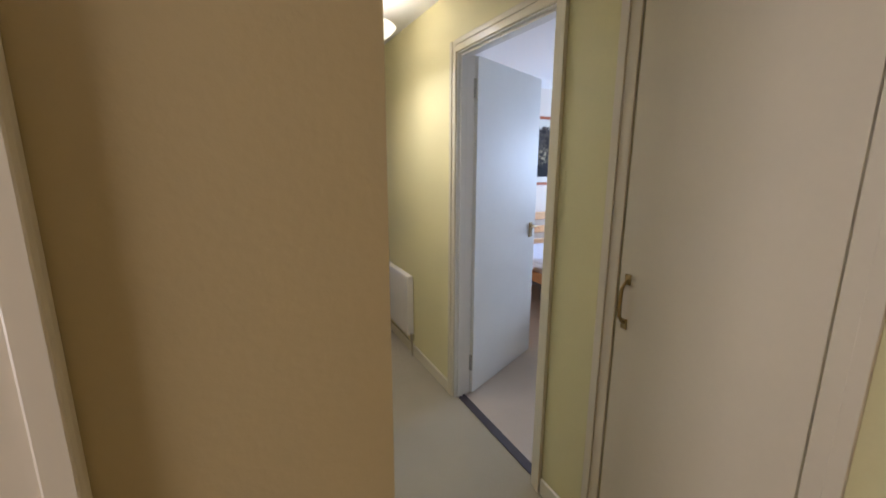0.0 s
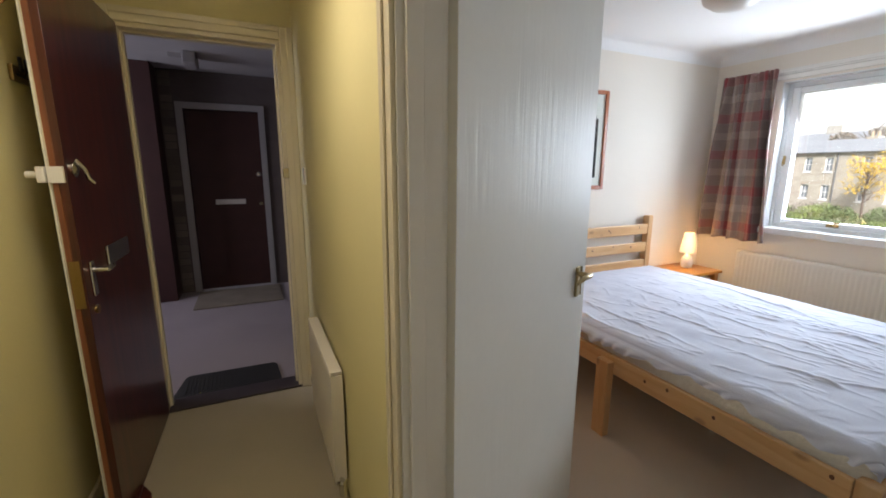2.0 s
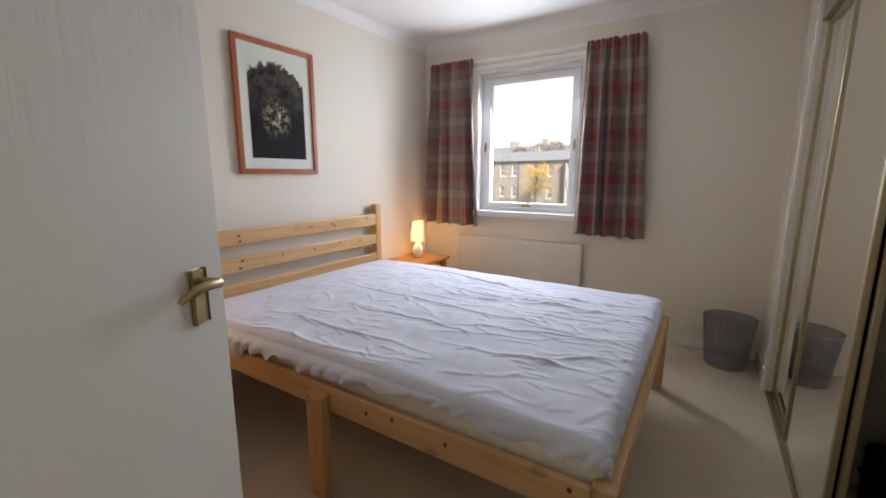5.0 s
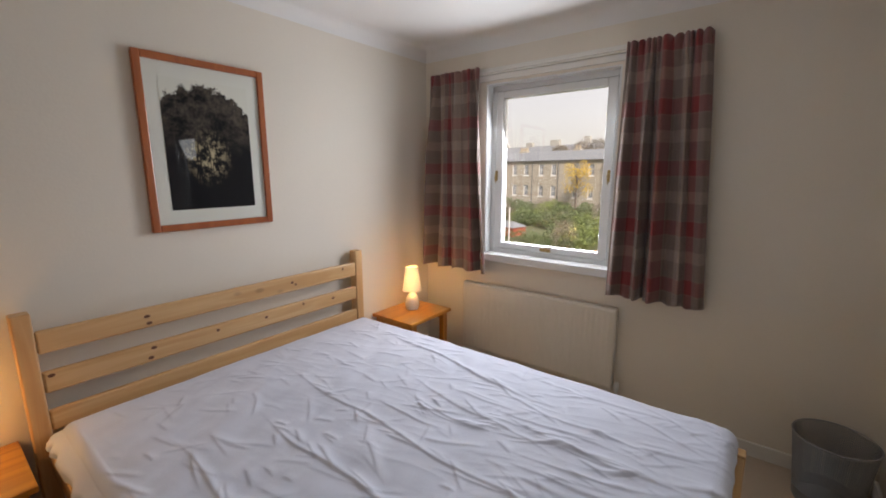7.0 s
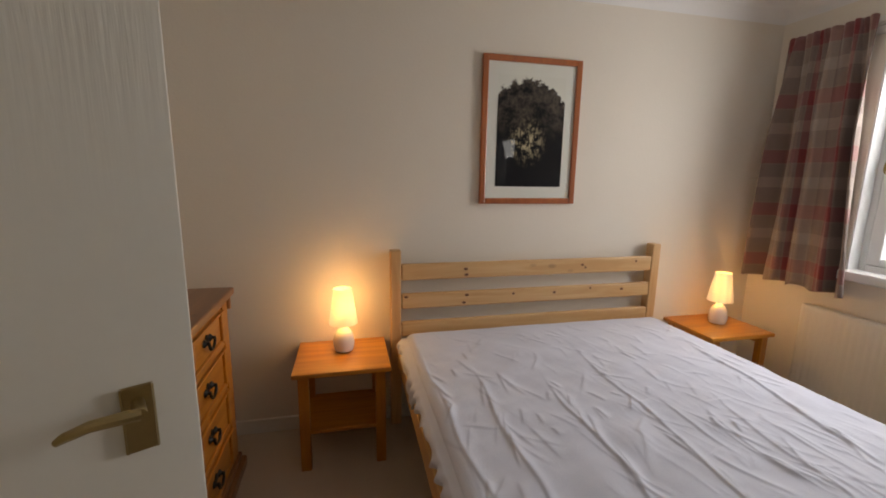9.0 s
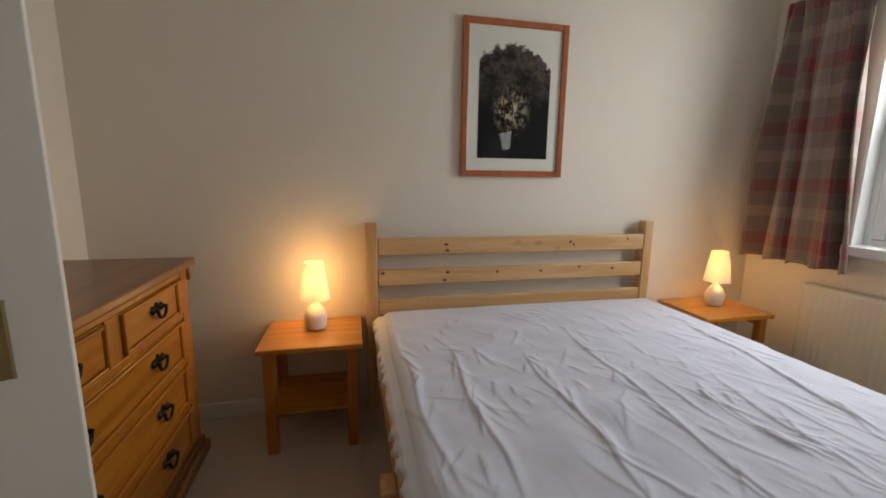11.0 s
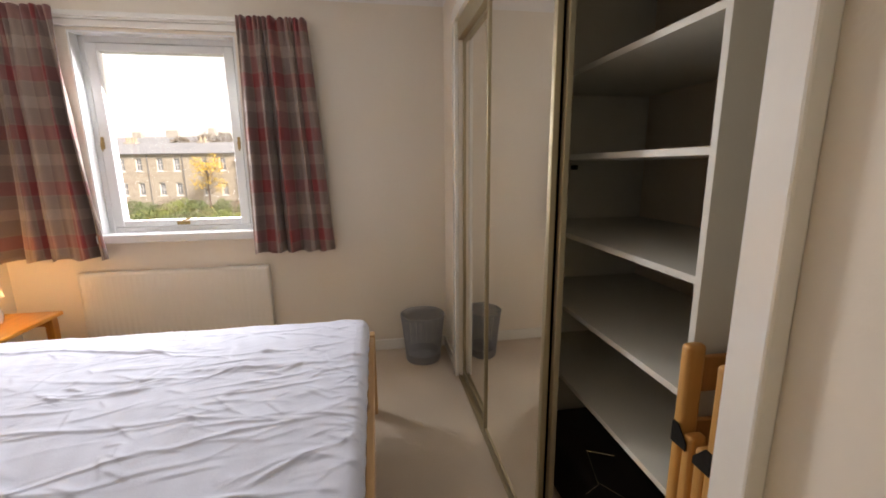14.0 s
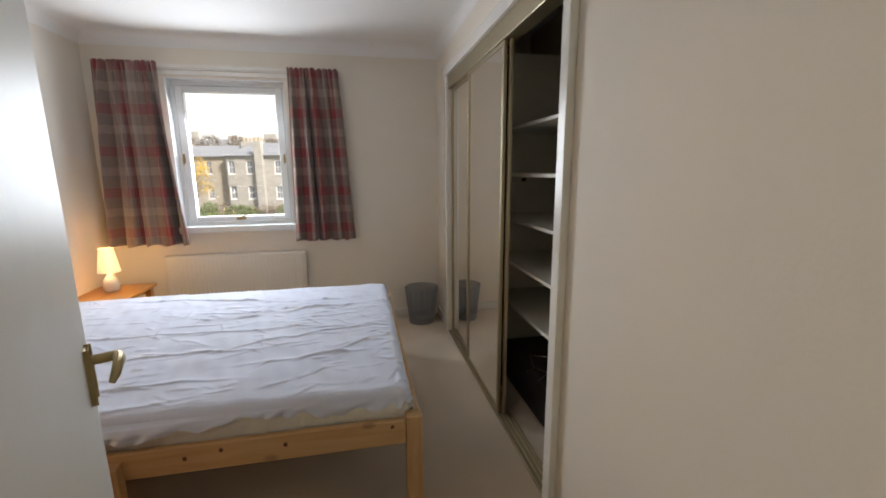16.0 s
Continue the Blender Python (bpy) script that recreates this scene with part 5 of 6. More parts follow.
part("rim", bm, M["mesh"], bin_, "rolled metal rim")

# ---- hall things ----
hooks = thing("coat_hooks", pose(HX0, 2.705, 1.668), "pine board with polished brass coat hooks on the hall wall", "coat hooks")
part("board", boxed(0.0, 0.016, 0.0, 0.86, 0.0, 0.082, bevel=0.004), M["frame_oak"], hooks, "varnished timber backboard")
for k in range(8):
    y = 0.06 + k * 0.105
    bm = bmesh.new()
    box(bm, 0.016, 0.020, y - 0.014, y + 0.014, 0.006, 0.074, bevel=0.0015)
    tube(bm, [(0.018, y, 0.052), (0.045, y, 0.072), (0.085, y, 0.092), (0.105, y, 0.112), (0.108, y, 0.130)], [0.005, 0.0045, 0.004, 0.004, 0.005], 8)
    tube(bm, [(0.018, y, 0.028), (0.035, y, 0.014), (0.050, y, 0.018), (0.056, y, 0.034)], 0.0045, 8)
    lathe(bm, [(0.001, -0.007), (0.006, -0.004), (0.007, 0.0), (0.005, 0.005), (0.001, 0.007)], (0.108, y, 0.133), 10)
    part("hook", bm, M["brass"], hooks, "polished brass double hook", smooth=True)
meterk = thing("key_rack", pose(HX0, 3.72, 1.60), "small dark key rack on the hall wall beside the hooks", "key rack")
part("board", boxed(0.0, 0.012, 0.0, 0.16, 0.0, 0.05, bevel=0.003), M["antique"], meterk)
for k in range(4):
    bm = bmesh.new()
    tube(bm, [(0.012, 0.02 + k * 0.04, 0.02), (0.03, 0.02 + k * 0.04, 0.01), (0.036, 0.02 + k * 0.04, 0.024)], 0.003, 6)
    box(bm, 0.022, 0.030, 0.014 + k * 0.04, 0.030 + k * 0.04, 0.03, 0.075, bevel=0.003)
    part("key_hook", bm, M["iron"], meterk, "dark hook with key")
stop = thing("door_stop", pose(HX0 + 0.014, 3.52, 0.045), "chrome door stop on the skirting board", "door stop")
bm = bmesh.new()
tube(bm, [(0, 0, 0), (0.075, 0, 0)], 0.006, 10)
lathe(bm, [(0.013, 0), (0.013, 0.01)], steps=14, m=pose(0.0, 0, 0, 0, 90))
part("rod", bm, M["chrome"], stop)
part("buffer", lathe(bmesh.new(), [(0.010, 0), (0.010, 0.012)], steps=14, m=pose(0.075, 0, 0, 0, 90)), M["white_plastic"], stop, "white rubber buffer")
sock = thing("telephone_socket", pose(HX0, 3.20, 0.27), "small white socket low on the hall wall", "socket")
part("plate", boxed(0.0, 0.010, -0.03, 0.03, -0.03, 0.03, bevel=0.004), M["white_plastic"], sock)
sw = thing("light_switch", pose(HX1, 4.16, 1.285), "white light switch on the hall wall by the front door", "switch")
part("plate", boxed(-0.008, 0.0, -0.043, 0.043, -0.043, 0.043, bevel=0.003), M["white_plastic"], sw)
part("rocker", boxed(-0.012, -0.0085, -0.010, 0.010, -0.016, 0.016, bevel=0.002), M["white_plastic"], sw)
keep = thing("latch_keep", pose(1.83, HY1 - 0.018, 1.27), "small metal latch keep on the front door frame", "latch")
part("body", boxed(-0.028, 0.004, -0.012, 0.0, 0.0, 0.055, bevel=0.003), M["chrome"], keep)

hall_light = thing("hall_ceiling_light", pose(1.45, 2.97, 1.955), "lit alabaster glass cone ceiling light with brass finial", "ceiling light")
bm = lathe(bmesh.new(), [(0.012, 0.018), (0.06, 0.052), (0.13, 0.095), (0.19, 0.135), (0.212, 0.158), (0.209, 0.161), (0.186, 0.140), (0.126, 0.100), (0.056, 0.057), (0.012, 0.024)], steps=56, cap=False)
hg = part("glass_shade", bm, M["hall_glass"], hall_light, "lit alabaster glass cone", smooth=True)
hg.visible_shadow = False
bm = lathe(bmesh.new(), [(0.003, 0.0), (0.009, 0.004), (0.011, 0.010), (0.006, 0.017), (0.016, 0.020), (0.012, 0.026)], steps=20)
part("finial", bm, M["brass"], hall_light, "brass finial", smooth=True)
bm = lathe(bmesh.new(), [(0.004, 0.026), (0.004, 0.29), (0.06, 0.30), (0.06, 0.325)], steps=20)
st = part("stem", bm, M["brass"], hall_light, "brass stem and ceiling rose")
bed_light = thing("bedroom_ceiling_light", pose(3.97, 3.39, 2.14), "unlit opal glass bowl ceiling light", "ceiling light")
part("bowl", lathe(bmesh.new(), [(0.02, 0.0), (0.09, 0.012), (0.135, 0.045), (0.15, 0.085), (0.145, 0.10), (0.04, 0.11)], steps=48), M["opal"], bed_light, smooth=True)
part("rose", lathe(bmesh.new(), [(0.055, 0.105), (0.055, 0.14)], steps=24), M["white_plastic"], bed_light, "white ceiling rose")

# ---- landing things ----
mat_ = thing("door_mat", pose(1.12, 4.52, 0.0), "black ribbed rubber door mat outside the front door", "door mat")
bm = bmesh.new()
prism(bm, [(0.0, -0.01), (0.60, -0.01), (0.585, 0.23), (0.56, 0.26), (0.07, 0.27), (0.045, 0.25)], 0.0, 0.008)
part("rubber_base", bm, M["rubber"], mat_)
for k in range(22):
    part("rib", boxed(0.06 + k * 0.022, 0.068 + k * 0.022, 0.01, 0.235, 0.008, 0.011), M["rubber"], mat_)
mat2 = thing("neighbour_door_mat", pose(1.05, 6.22, 0.0), "worn beige coir mat before the neighbour's door", "door mat")
part("coir_pad", boxed(0.0, 0.80, 0.0, 0.60, 0.0, 0.014, bevel=0.004), M["coir"], mat2)
ll = thing("landing_light", pose(1.25, 6.2, 2.265), "unlit bulkhead fitting on the landing ceiling", "ceiling light")
part("housing", boxed(-0.05, 0.05, -0.14, 0.14, -0.10, 0.0, bevel=0.012), M["grey_paint"], ll)
part("bracket", boxed(-0.16, -0.051, -0.03, 0.03, -0.03, 0.0, bevel=0.004), M["grey_paint"], ll)

# ---- outdoors ----
M["stone"] = material("weathered_sandstone", (0.38, 0.345, 0.285), 0.9, spread=0.25, scale=(0.9, 0.9, 1.6), fine=7, bump=0.5, far=0.03)
M["stone_grey"] = material("grey_sandstone", (0.37, 0.355, 0.32), 0.9, spread=0.25, scale=(0.9, 0.9, 1.6), fine=7, bump=0.5, far=0.03)
M["slate"] = material("blue_grey_slate", (0.22, 0.235, 0.25), 0.6, spread=0.15, scale=(0.5, 0.5, 2.0), fine=8, bump=0.4, far=0.02)
M["lead"] = material("dark_iron_pipe", (0.16, 0.16, 0.165), 0.6, spread=0.1, bump=0.0)
M["paint_out"] = material("white_sash_paint", (0.75, 0.75, 0.73), 0.4, spread=0.04, bump=0.0)
M["dark_glass"] = material("dark_window_panes", (0.19, 0.21, 0.23), 0.08, spread=0.3, fine=1.0, bump=0.0)
M["clay"] = material("buff_chimney_pot", (0.40, 0.33, 0.23), 0.8, spread=0.1, bump=0.1)
M["grass"] = material("garden_grass", (0.13, 0.145, 0.07), 0.95, spread=0.4, scale=(0.3, 0.3, 0.3), fine=12, bump=0.4, far=0.05)
M["leaf_green"] = material("shrub_leaves", (0.11, 0.15, 0.06), 0.7, spread=0.35, scale=(0.8, 0.8, 0.8), fine=6, bump=0.0)
M["leaf_grey"] = material("bare_twig_shrub", (0.19, 0.165, 0.13), 0.8, spread=0.35, scale=(0.8, 0.8, 0.8), fine=6, bump=0.0)
M["leaf_bright"] = material("bright_shrub_leaves", (0.17, 0.22, 0.06), 0.7, spread=0.3, scale=(0.8, 0.8, 0.8), fine=6, bump=0.0)
M["leaf_yellow"] = material("autumn_yellow_leaves", (0.62, 0.42, 0.05), 0.7, spread=0.2, scale=(0.8, 0.8, 0.8), fine=6, bump=0.0)
M["bark"] = material("grey_brown_bark", (0.13, 0.10, 0.08), 0.9, spread=0.3, fine=20, bump=0.4)
M["shed_red"] = material("faded_red_boards", (0.36, 0.075, 0.045), 0.8, spread=0.15, bump=0.2)
M["far_hill"] = material("far_wooded_ridge", (0.16, 0.17, 0.13), 0.95, spread=0.3, scale=(0.05, 0.05, 0.05), fine=0.4, bump=0.0)

GROUND = -5.2
bm = bmesh.new()
box(bm, 5.9, 2500, -2000, 2000, GROUND - 0.3, GROUND)
structure("ground", bm, M["grass"], "rough back garden grass running to the horizon")
FACADE = Matrix.Translation((54.9, -9.3, 0)) @ Matrix.Rotation(math.atan2(0.976, 0.218), 4, "Z")
# in the terrace's own frame x runs along the front and y towards the gardens


def sash_window(parent, x, z, w, h, y, top_open=True):
    bm = bmesh.new()
    t = 0.10
    box(bm, x - w / 2, x - w / 2 + t, y - 0.22, y - 0.12, z, z + h)
    box(bm, x + w / 2 - t, x + w / 2, y - 0.22, y - 0.12, z, z + h)
    box(bm, x - w / 2 + t, x + w / 2 - t, y - 0.22, y - 0.12, z, z + t)
    box(bm, x - w / 2 + t, x + w / 2 - t, y - 0.22, y - 0.12, z + h - t, z + h)
    box(bm, x - w / 2 + t, x + w / 2 - t, y - 0.21, y - 0.13, z + h / 2 - 0.035, z + h / 2 + 0.035)
    box(bm, x - 0.02, x + 0.02, y - 0.20, y - 0.14, z + t, z + h / 2 - 0.035)
    box(bm, x - 0.02, x + 0.02, y - 0.20, y - 0.14, z + h / 2 + 0.035, z + h - t)
    box(bm, x - w / 2 - 0.08, x + w / 2 + 0.08, y - 0.10, y + 0.06, z - 0.12, z)
    wdw = part("window", bm, M["paint_out"], parent, "white painted sash window")
    part("pane", boxed(x - w / 2 + t, x + w / 2 - t, y - 0.18, y - 0.17, z + t, z + h - t), M["dark_glass"], wdw, "dark sash panes")


def terrace_house(x0, x1, y, bays, eaves, ridge, stone, label, hips=(False, False), chimney=None, pipe=(), flue=None):
    h = thing("terrace_house", FACADE @ pose((x0 + x1) / 2, 0, GROUND), label, "house", "terraced houses across the gardens")
    c = (x0 + x1) / 2
    u0, u1, E, R = x0 - c, x1 - c, eaves - GROUND, ridge - GROUND
    holes = []
    n_ = len(bays)
    for b in bays:
        for z0_, hh_ in ((0.92 - GROUND, 1.70), (-2.28 - GROUND, 1.68)):
            holes.append((b - c - 0.44, b - c + 0.44, z0_, z0_ + hh_))
    part("wall", wall_with_holes(bmesh.new(), "y", y, y - 0.4, u0, u1, 0.0, E, holes), stone, h, "sandstone rubble front wall")
    part("side_wall", boxed(u0, u1, y - 9.0, y - 0.45, 0.0, E - 0.02), stone, h)
    for a, b_, z0_, z1_ in holes:
        sash_window(h, (a + b_) / 2, z0_, b_ - a, z1_ - z0_, y)
    bm = bmesh.new()
    hl, hr = (2.2 if hips[0] else 0.0), (2.2 if hips[1] else 0.0)
    lo = [bm.verts.new(p) for p in ((u0 - 0.1, y + 0.25, E), (u1 + 0.1, y + 0.25, E), (u1 + 0.1, y - 9.2, E), (u0 - 0.1, y - 9.2, E))]
    hi = [bm.verts.new(p) for p in ((u0 + hl - 0.1, y - 4.4, R), (u1 - hr + 0.1, y - 4.4, R))]
    bm.faces.new((lo[0], lo[1], hi[1], hi[0]))
    bm.faces.new((lo[2], lo[3], hi[0], hi[1]))
    bm.faces.new((lo[1], lo[2], hi[1]))
    bm.faces.new((lo[3], lo[0], hi[0]))
    bm.faces.new((lo[3], lo[2], lo[1], lo[0]))
    part("roof", bm, M["slate"], h, "blue grey slate roof")
    part("gutter", boxed(u0, u1, y + 0.18, y + 0.30, E - 0.12, E - 0.01), M["lead"], h, "dark gutter")
    for p in pipe:
        bm = bmesh.new()
        tube(bm, [(p - c, y + 0.08, E - 0.1), (p - c, y + 0.08, 0.2)], 0.06, 8)
        part("downpipe", bm, M["lead"], h, "dark iron downpipe")
    if flue:
        st_ = part("chimney", boxed(flue[0] - c, flue[1] - c, y + 0.02, y + 0.65, 0.0, R - 0.05, bevel=0.04), stone, h, "broad stone flue rising up the front wall")
        for i in range(2):
            part("chimney_pot", lathe(bmesh.new(), [(0.14, 0.0), (0.12, 0.45), (0.15, 0.5)], (flue[0] - c + 0.27 + 0.46 * i, y + 0.33, R - 0.05), 12), M["clay"], st_, "buff clay chimney pot")
    if chimney:
        for cx, w_ in chimney:
            st_ = part("chimney", boxed(cx - c - w_ / 2, cx - c + w_ / 2, y - 5.0, y - 4.1, R - 1.2, R + 0.15, bevel=0.03), stone, h, "stone chimney stack")
            k = max(2, int(w_ / 0.45))
            for i in range(k):
                bm = lathe(bmesh.new(), [(0.15, 0.0), (0.13, 0.55), (0.16, 0.6)], (cx - c - w_ / 2 + (i + 0.5) * w_ / k, y - 4.55, R + 0.15), 12)
                part("chimney_pot", bm, M["clay"], st_, "buff clay chimney pot")
    return h


terrace_house(9.0, 29.0, 0.9, [11.4, 14.0, 17.0, 19.6, 22.25, 25.9, 28.25], 3.25, 5.05, M["stone_grey"], "grey sandstone two storey house with slate roof and tall chimneys", hips=(False, True), chimney=[(27.3, 3.0), (14.0, 2.6)], pipe=(28.8, 25.0), flue=(23.9, 24.9))
terrace_house(29.05, 37.3, 0.0, [31.75, 34.25], 3.2, 4.8, M["stone"], "sandstone two storey terraced house behind a yellow tree", chimney=[(36.9, 1.2)], pipe=(37.1,))
terrace_house(37.35, 48.0, 0.0, [38.0, 40.3, 43.2, 45.6], 3.2, 4.8, M["stone"], "sandstone two storey terraced house with slate roof", chimney=[(47.4, 1.8)], pipe=(41.9,))
terrace_house(48.05, 72.0, -0.3, [49.6, 51.9, 54.8, 57.1, 60.2, 62.6, 65.6, 68.0], 2.7, 4.6, M["stone"], "long sandstone terraced house at the end of the row", chimney=[(58.5, 2.0), (66.5, 2.0)], pipe=(53.4, 64.1))
behind = thing("far_terrace", Matrix.Translation((110, 30, GROUND)) @ Matrix.Rotation(math.atan2(0.976, 0.218), 4, "Z"), "far sandstone houses rising behind the row", "house")
part("wall", boxed(-40, 46, -8, 0, 0, 11.8), M["stone_grey"], behind)
bm = bmesh.new()
lo = [bm.verts.new(q) for q in ((-40.5, 0.4, 11.8), (46.5, 0.4, 11.8), (46.5, -8.4, 11.8), (-40.5, -8.4, 11.8))]
hi = [bm.verts.new(q) for q in ((-38, -4, 14.2), (44, -4, 14.2))]
for f in ((lo[0], lo[1], hi[1], hi[0]), (lo[2], lo[3], hi[0], hi[1]), (lo[1], lo[2], hi[1]), (lo[3], lo[0], hi[0])):
    bm.faces.new(f)
part("roof", bm, M["slate"], behind)
for k in range(9):
    part("chimney", boxed(-36 + k * 9.5, -33 + k * 9.5 - (k % 3) * 0.7, -4.6, -3.6, 13.4, 15.0 + (k * 7 % 4) * 0.35), M["stone_grey"], behind)


def leaf_cloud(name, clumps, mat, leaf, count, seed, label, parent=None, kind="stuff", flat=0.5):
    """Many small leaves scattered through soft clumps (x, y, z, rx, ry, rz)."""
    rs = np.random.RandomState(seed)
    vs, fs = [], []
    vol = np.array([c[3] * c[4] * c[5] for c in clumps])
    pick = rs.choice(len(clumps), count, p=vol / vol.sum())
    for k in pick:
        cx, cy, cz, rx, ry, rz = clumps[k]
        d = rs.normal(size=3)
        d = d / np.linalg.norm(d) * rs.uniform(0.35, 1.0) ** 0.6
        p = np.array((cx + d[0] * rx, cy + d[1] * ry, cz + d[2] * rz))
        a, b = rs.normal(size=3), rs.normal(size=3)
        a /= np.linalg.norm(a)
        b = np.cross(a, b)
        b /= np.linalg.norm(b)
        s = leaf * rs.uniform(0.6, 1.4)
        i = len(vs)
        vs += [tuple(p + s * a), tuple(p + s * flat * b), tuple(p - s * a), tuple(p - s * flat * b)]
        fs.append((i, i + 1, i + 2, i + 3))
    me = bpy.data.meshes.new(name)
    me.from_pydata(vs, [], fs)
    me.materials.append(mat)
    ob = new(name, me)
    if parent is not None:
        ob.parent = parent
    return tagged(ob, label, "" if parent is not None else "shrubs", "", kind)


def tree(m, height, label, seed, leaves=None, spread=1.8, leaf_mat=None, count=2500, twigs=26):
    rnd = random.Random(seed)
    t = thing("tree", m, label, "tree", "garden trees")
    bm = bmesh.new()
    tube(bm, [(0, 0, 0), (0.08, 0.03, height * 0.25), (0.0, 0.1, height * 0.5), (0.05, 0.0, height * 0.8)], [0.16, 0.12, 0.08, 0.03], 8)
    part("trunk", bm, M["bark"], t, "grey brown trunk", smooth=True)
    bm = bmesh.new()
    tips = []
    for k in range(twigs):
        z = height * rnd.uniform(0.35, 0.8)
        a, r = rnd.uniform(0, 6.28), spread * rnd.uniform(0.5, 1.0)
        tip = (r * math.cos(a), r * math.sin(a), z + height * rnd.uniform(0.10, 0.25))
        mid = (tip[0] * 0.45, tip[1] * 0.45, (z + tip[2]) / 2 + 0.1)
        tube(bm, [(0.03, 0.03, z), mid, tip], [0.05, 0.03, 0.012], 5)
        tips.append(tip)
    part("limbs", bm, M["bark"], t, "thin spreading limbs")
    if leaf_mat is not None:
        leaf_cloud("crown", [(x * 0.85, y * 0.85, z - 0.1, spread * 0.33, spread * 0.33, height * 0.09) for x, y, z in tips], leaf_mat, 0.10, count, seed, "sparse leaves in open clumps", parent=t, kind="")
    return t


def at_front(s, out, z=GROUND):
    return Matrix.Translation(FACADE @ Vector((s, out, z)))


tree(at_front(31.9, 3.2), 7.9, "slender tree with thin yellow autumn leaves in front of the row", 3, spread=2.0, leaf_mat=M["leaf_yellow"], count=1700)
clumps_f = [(*(FACADE @ Vector((14 + k * 2.1, -34.0 - 3 * math.sin(k * 1.7), GROUND + 11.2 + 1.2 * math.sin(k * 2.3)))), 2.0, 2.0, 1.6) for k in range(24)]
leaf_cloud("far_trees", clumps_f, M["leaf_grey"], 0.22, 9000, 25, "thin autumn treetops behind the roofs")
tree(at_front(22.5, -14.0), 13.4, "bare tree standing behind the chimneys", 8, spread=2.6, twigs=40)
tree(at_front(31.5, -22.0), 14.2, "bare tree rising behind the roofs", 9, spread=3.0, twigs=60)
tree(at_front(41.0, -20.0), 13.4, "bare tree rising behind the roofs", 10, spread=3.4, twigs=60)
tree(at_front(50.0, -24.0), 14.0, "bare tree rising behind the roofs", 11, spread=3.2, twigs=60)
rnd = random.Random(12)
clumps_g, clumps_b, clumps_t = [], [], []
for k in range(130):
    s = 12 + (k % 43) * 1.15 + rnd.uniform(-0.4, 0.4)
    out = rnd.uniform(2, 7) if k < 42 else rnd.uniform(8, 13 if 24 < s < 35 else 22)
    p = FACADE @ Vector((s, out, GROUND + (rnd.uniform(1.0, 1.8) if k < 42 else rnd.uniform(0.5, 1.2))))
    c = (p.x, p.y, p.z, rnd.uniform(1.0, 2.0), rnd.uniform(1.0, 2.0), rnd.uniform(0.8, 1.4))
    (clumps_b if rnd.random() < 0.25 else clumps_t if rnd.random() < 0.35 else clumps_g).append(c)
leaf_cloud("shrubbery", clumps_g, M["leaf_green"], 0.12, 40000, 21, "dark green garden shrubs before the houses")
leaf_cloud("shrubbery", clumps_b, M["leaf_bright"], 0.11, 18000, 22, "bright green garden shrubs before the houses")
leaf_cloud("shrubbery", clumps_t, M["leaf_grey"], 0.10, 24000, 23, "brown thinning garden shrubs before the houses")
clumps_h = [(*(FACADE @ Vector((20 + k * 1.3, 22.0 + math.sin(k) * 0.8, GROUND + 0.5))), 0.9, 0.9, 0.55) for k in range(34)]
leaf_cloud("hedge", clumps_h, M["leaf_green"], 0.07, 15000, 24, "low clipped hedge across the gardens")


def clothes_pole(m):
    t = thing("clothes_pole", m, "thin white painted iron clothes pole in the back garden", "pole", "clothes poles")
    bm = lathe(bmesh.new(), [(0.05, 0.0), (0.045, 3.3), (0.06, 3.35), (0.02, 3.45)], steps=10)
    part("shaft", bm, M["paint_out"], t)
    bm = bmesh.new()
    tube(bm, [(-0.25, 0, 3.2), (0.25, 0, 3.2)], 0.02, 6)
    part("cross_arm", bm, M["lead"], t)
    return t


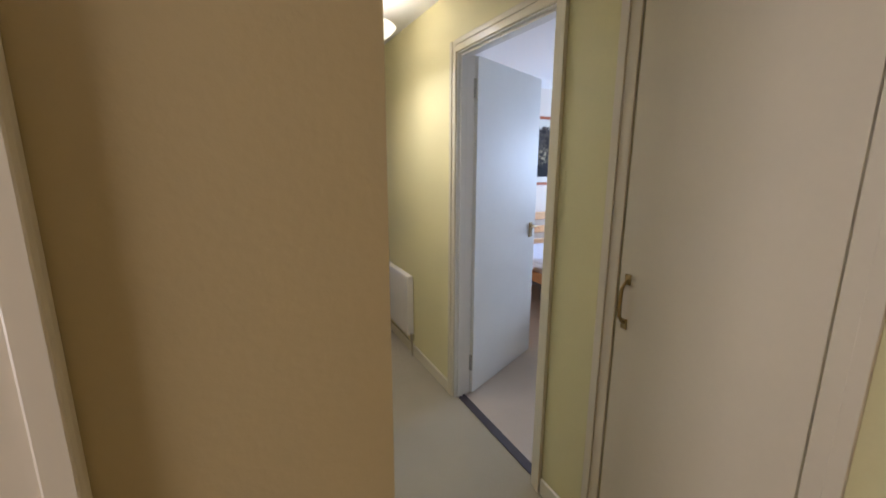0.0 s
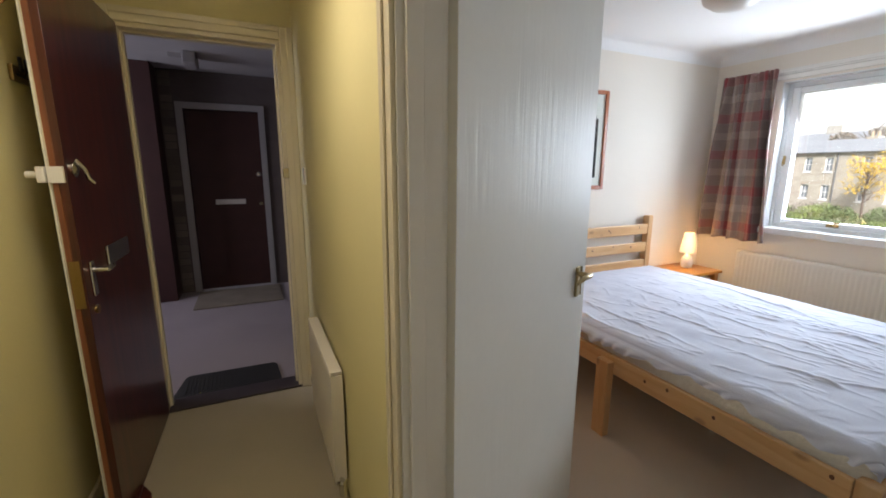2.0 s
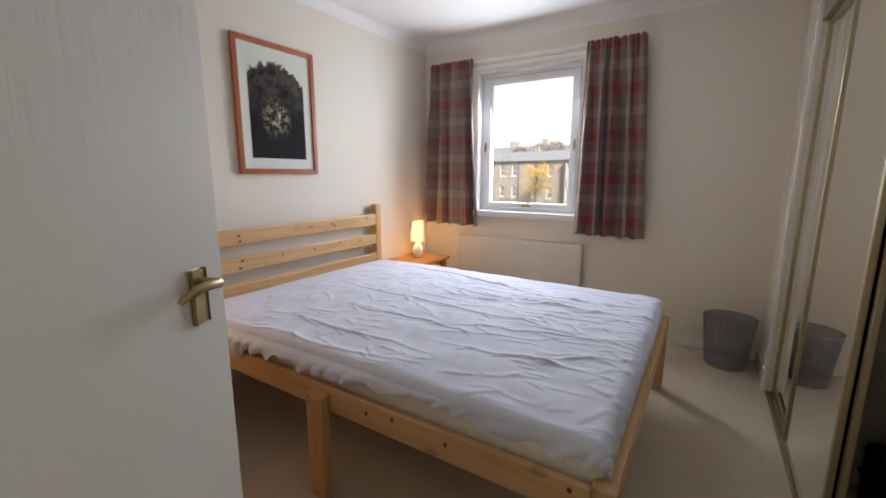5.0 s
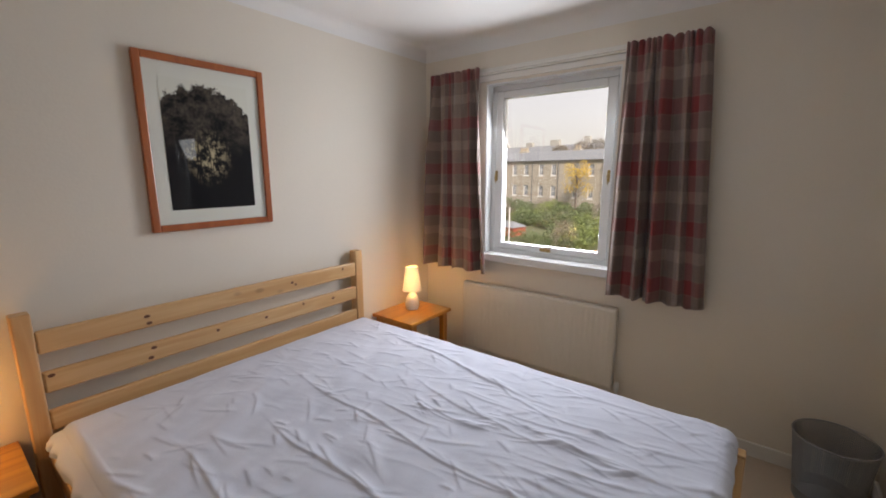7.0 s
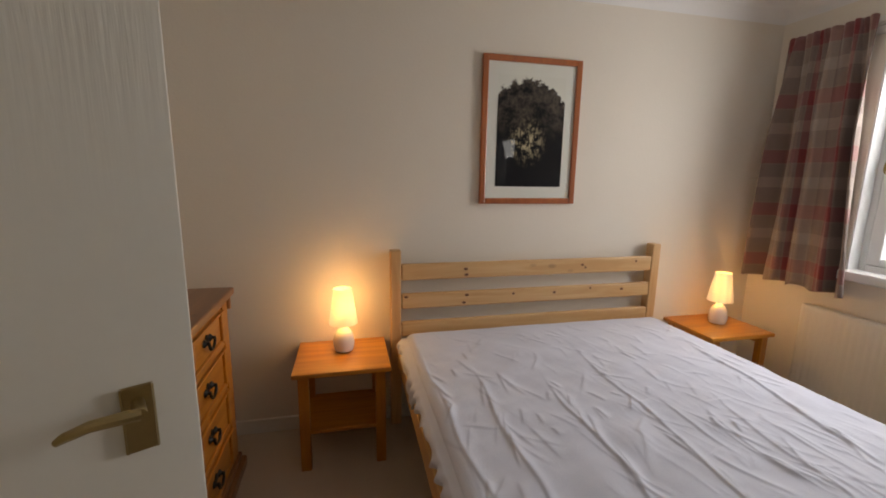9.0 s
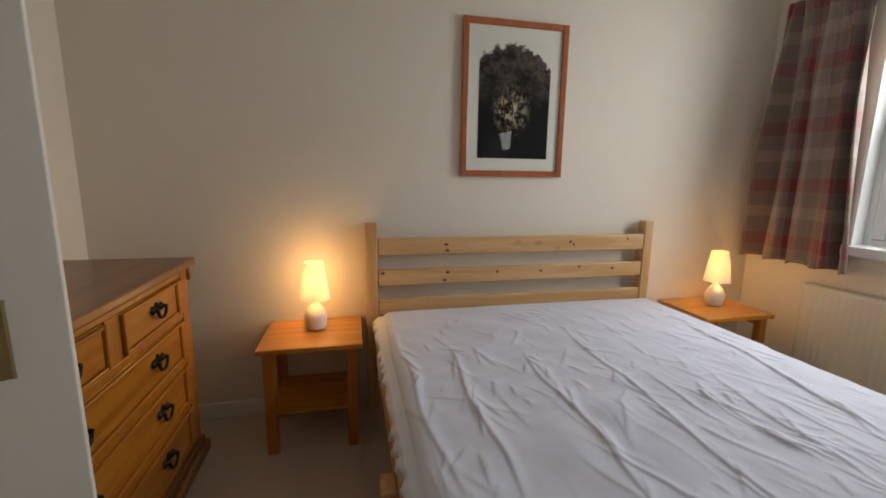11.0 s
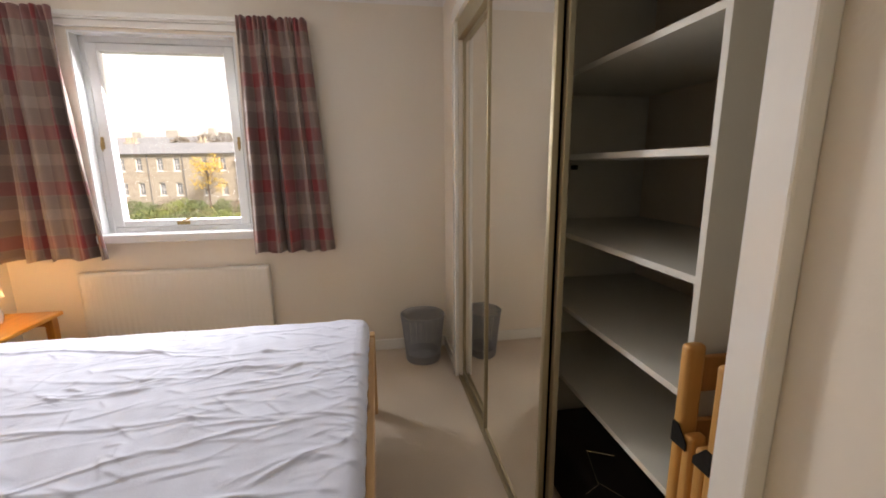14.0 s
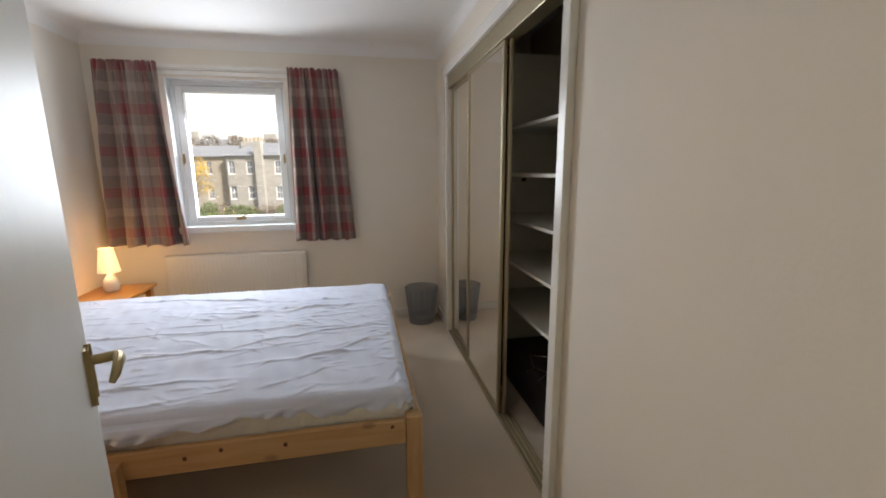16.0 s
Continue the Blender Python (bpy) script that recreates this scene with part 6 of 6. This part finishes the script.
cp = clothes_pole(at_front(29.5, 21.0))
copy_thing(cp, at_front(25.5, 24.0))
shed = thing("garden_shed", at_front(29.6, 19.5) @ Matrix.Rotation(math.atan2(0.976, 0.218), 4, "Z"), "low faded red timber shed with a grey felt roof", "shed")
part("walls", boxed(-1.6, 1.6, -1.0, 1.0, 0.0, 0.95), M["shed_red"], shed)
bm = bmesh.new()
lo = [bm.verts.new(q) for q in ((-1.75, -1.15, 0.95), (1.75, -1.15, 0.95), (1.75, 1.15, 0.95), (-1.75, 1.15, 0.95))]
hi = [bm.verts.new(q) for q in ((-0.7, 0, 1.5), (0.7, 0, 1.5))]
bm.faces.new((lo[0], lo[1], hi[1], hi[0]))
bm.faces.new((lo[2], lo[3], hi[0], hi[1]))
bm.faces.new((lo[1], lo[2], hi[1]))
bm.faces.new((lo[3], lo[0], hi[0]))
bm.faces.new(lo[::-1])
part("roof", bm, M["slate"], shed, "grey felt hipped roof")
bm = bmesh.new()
prev = None
for k in range(61):
    s = -400 + k * 15
    hgt = 7 + 5 * noise.noise(Vector((k * 0.21, 0, 3))) + 2 * noise.noise(Vector((k * 0.9, 4, 3)))
    cur = (bm.verts.new((300 + 0.1 * s, s, GROUND)), bm.verts.new((306 + 0.1 * s, s, GROUND + 6 + hgt)), bm.verts.new((330 + 0.1 * s, s, GROUND)))
    if prev:
        bm.faces.new((prev[0], cur[0], cur[1], prev[1]))
        bm.faces.new((prev[1], cur[1], cur[2], prev[2]))
    prev = cur
structure("backdrop", bm, M["far_hill"], "distant wooded ridge beyond the roofs", smooth=True)

# ---- bricks of the landing wall ----
brick = part("brick", boxed(0.0, 0.215, -0.010, 0.0, 0.0, 0.065), M["landing_brick"], north)
half_brick = part("half_brick", boxed(0.0, 0.100, -0.010, 0.0, 0.0, 0.065), M["landing_brick"], north)
brick.location, half_brick.location = (-0.02, 6.719, 0.005), (-0.135, 6.719, 0.005)
for row in range(30):
    z = 0.005 + 0.075 * row
    cells = [(-0.02 + 0.225 * k - 0.1125 * (row % 2), 6.719, brick) for k in range(3)] + [(0.892, 6.904, half_brick)]
    cells.append((0.5425, 6.719, half_brick) if row % 2 else (-0.135, 6.719, half_brick))
    for x, y, ob in cells:
        if row == 0 and (x, ob) in ((-0.02, brick), (-0.135, half_brick)):
            continue
        piece = bpy.data.objects.new(ob.name.split(".")[0], ob.data)
        scene.collection.objects.link(piece)
        piece.parent, piece.location = north, (x, y, z)
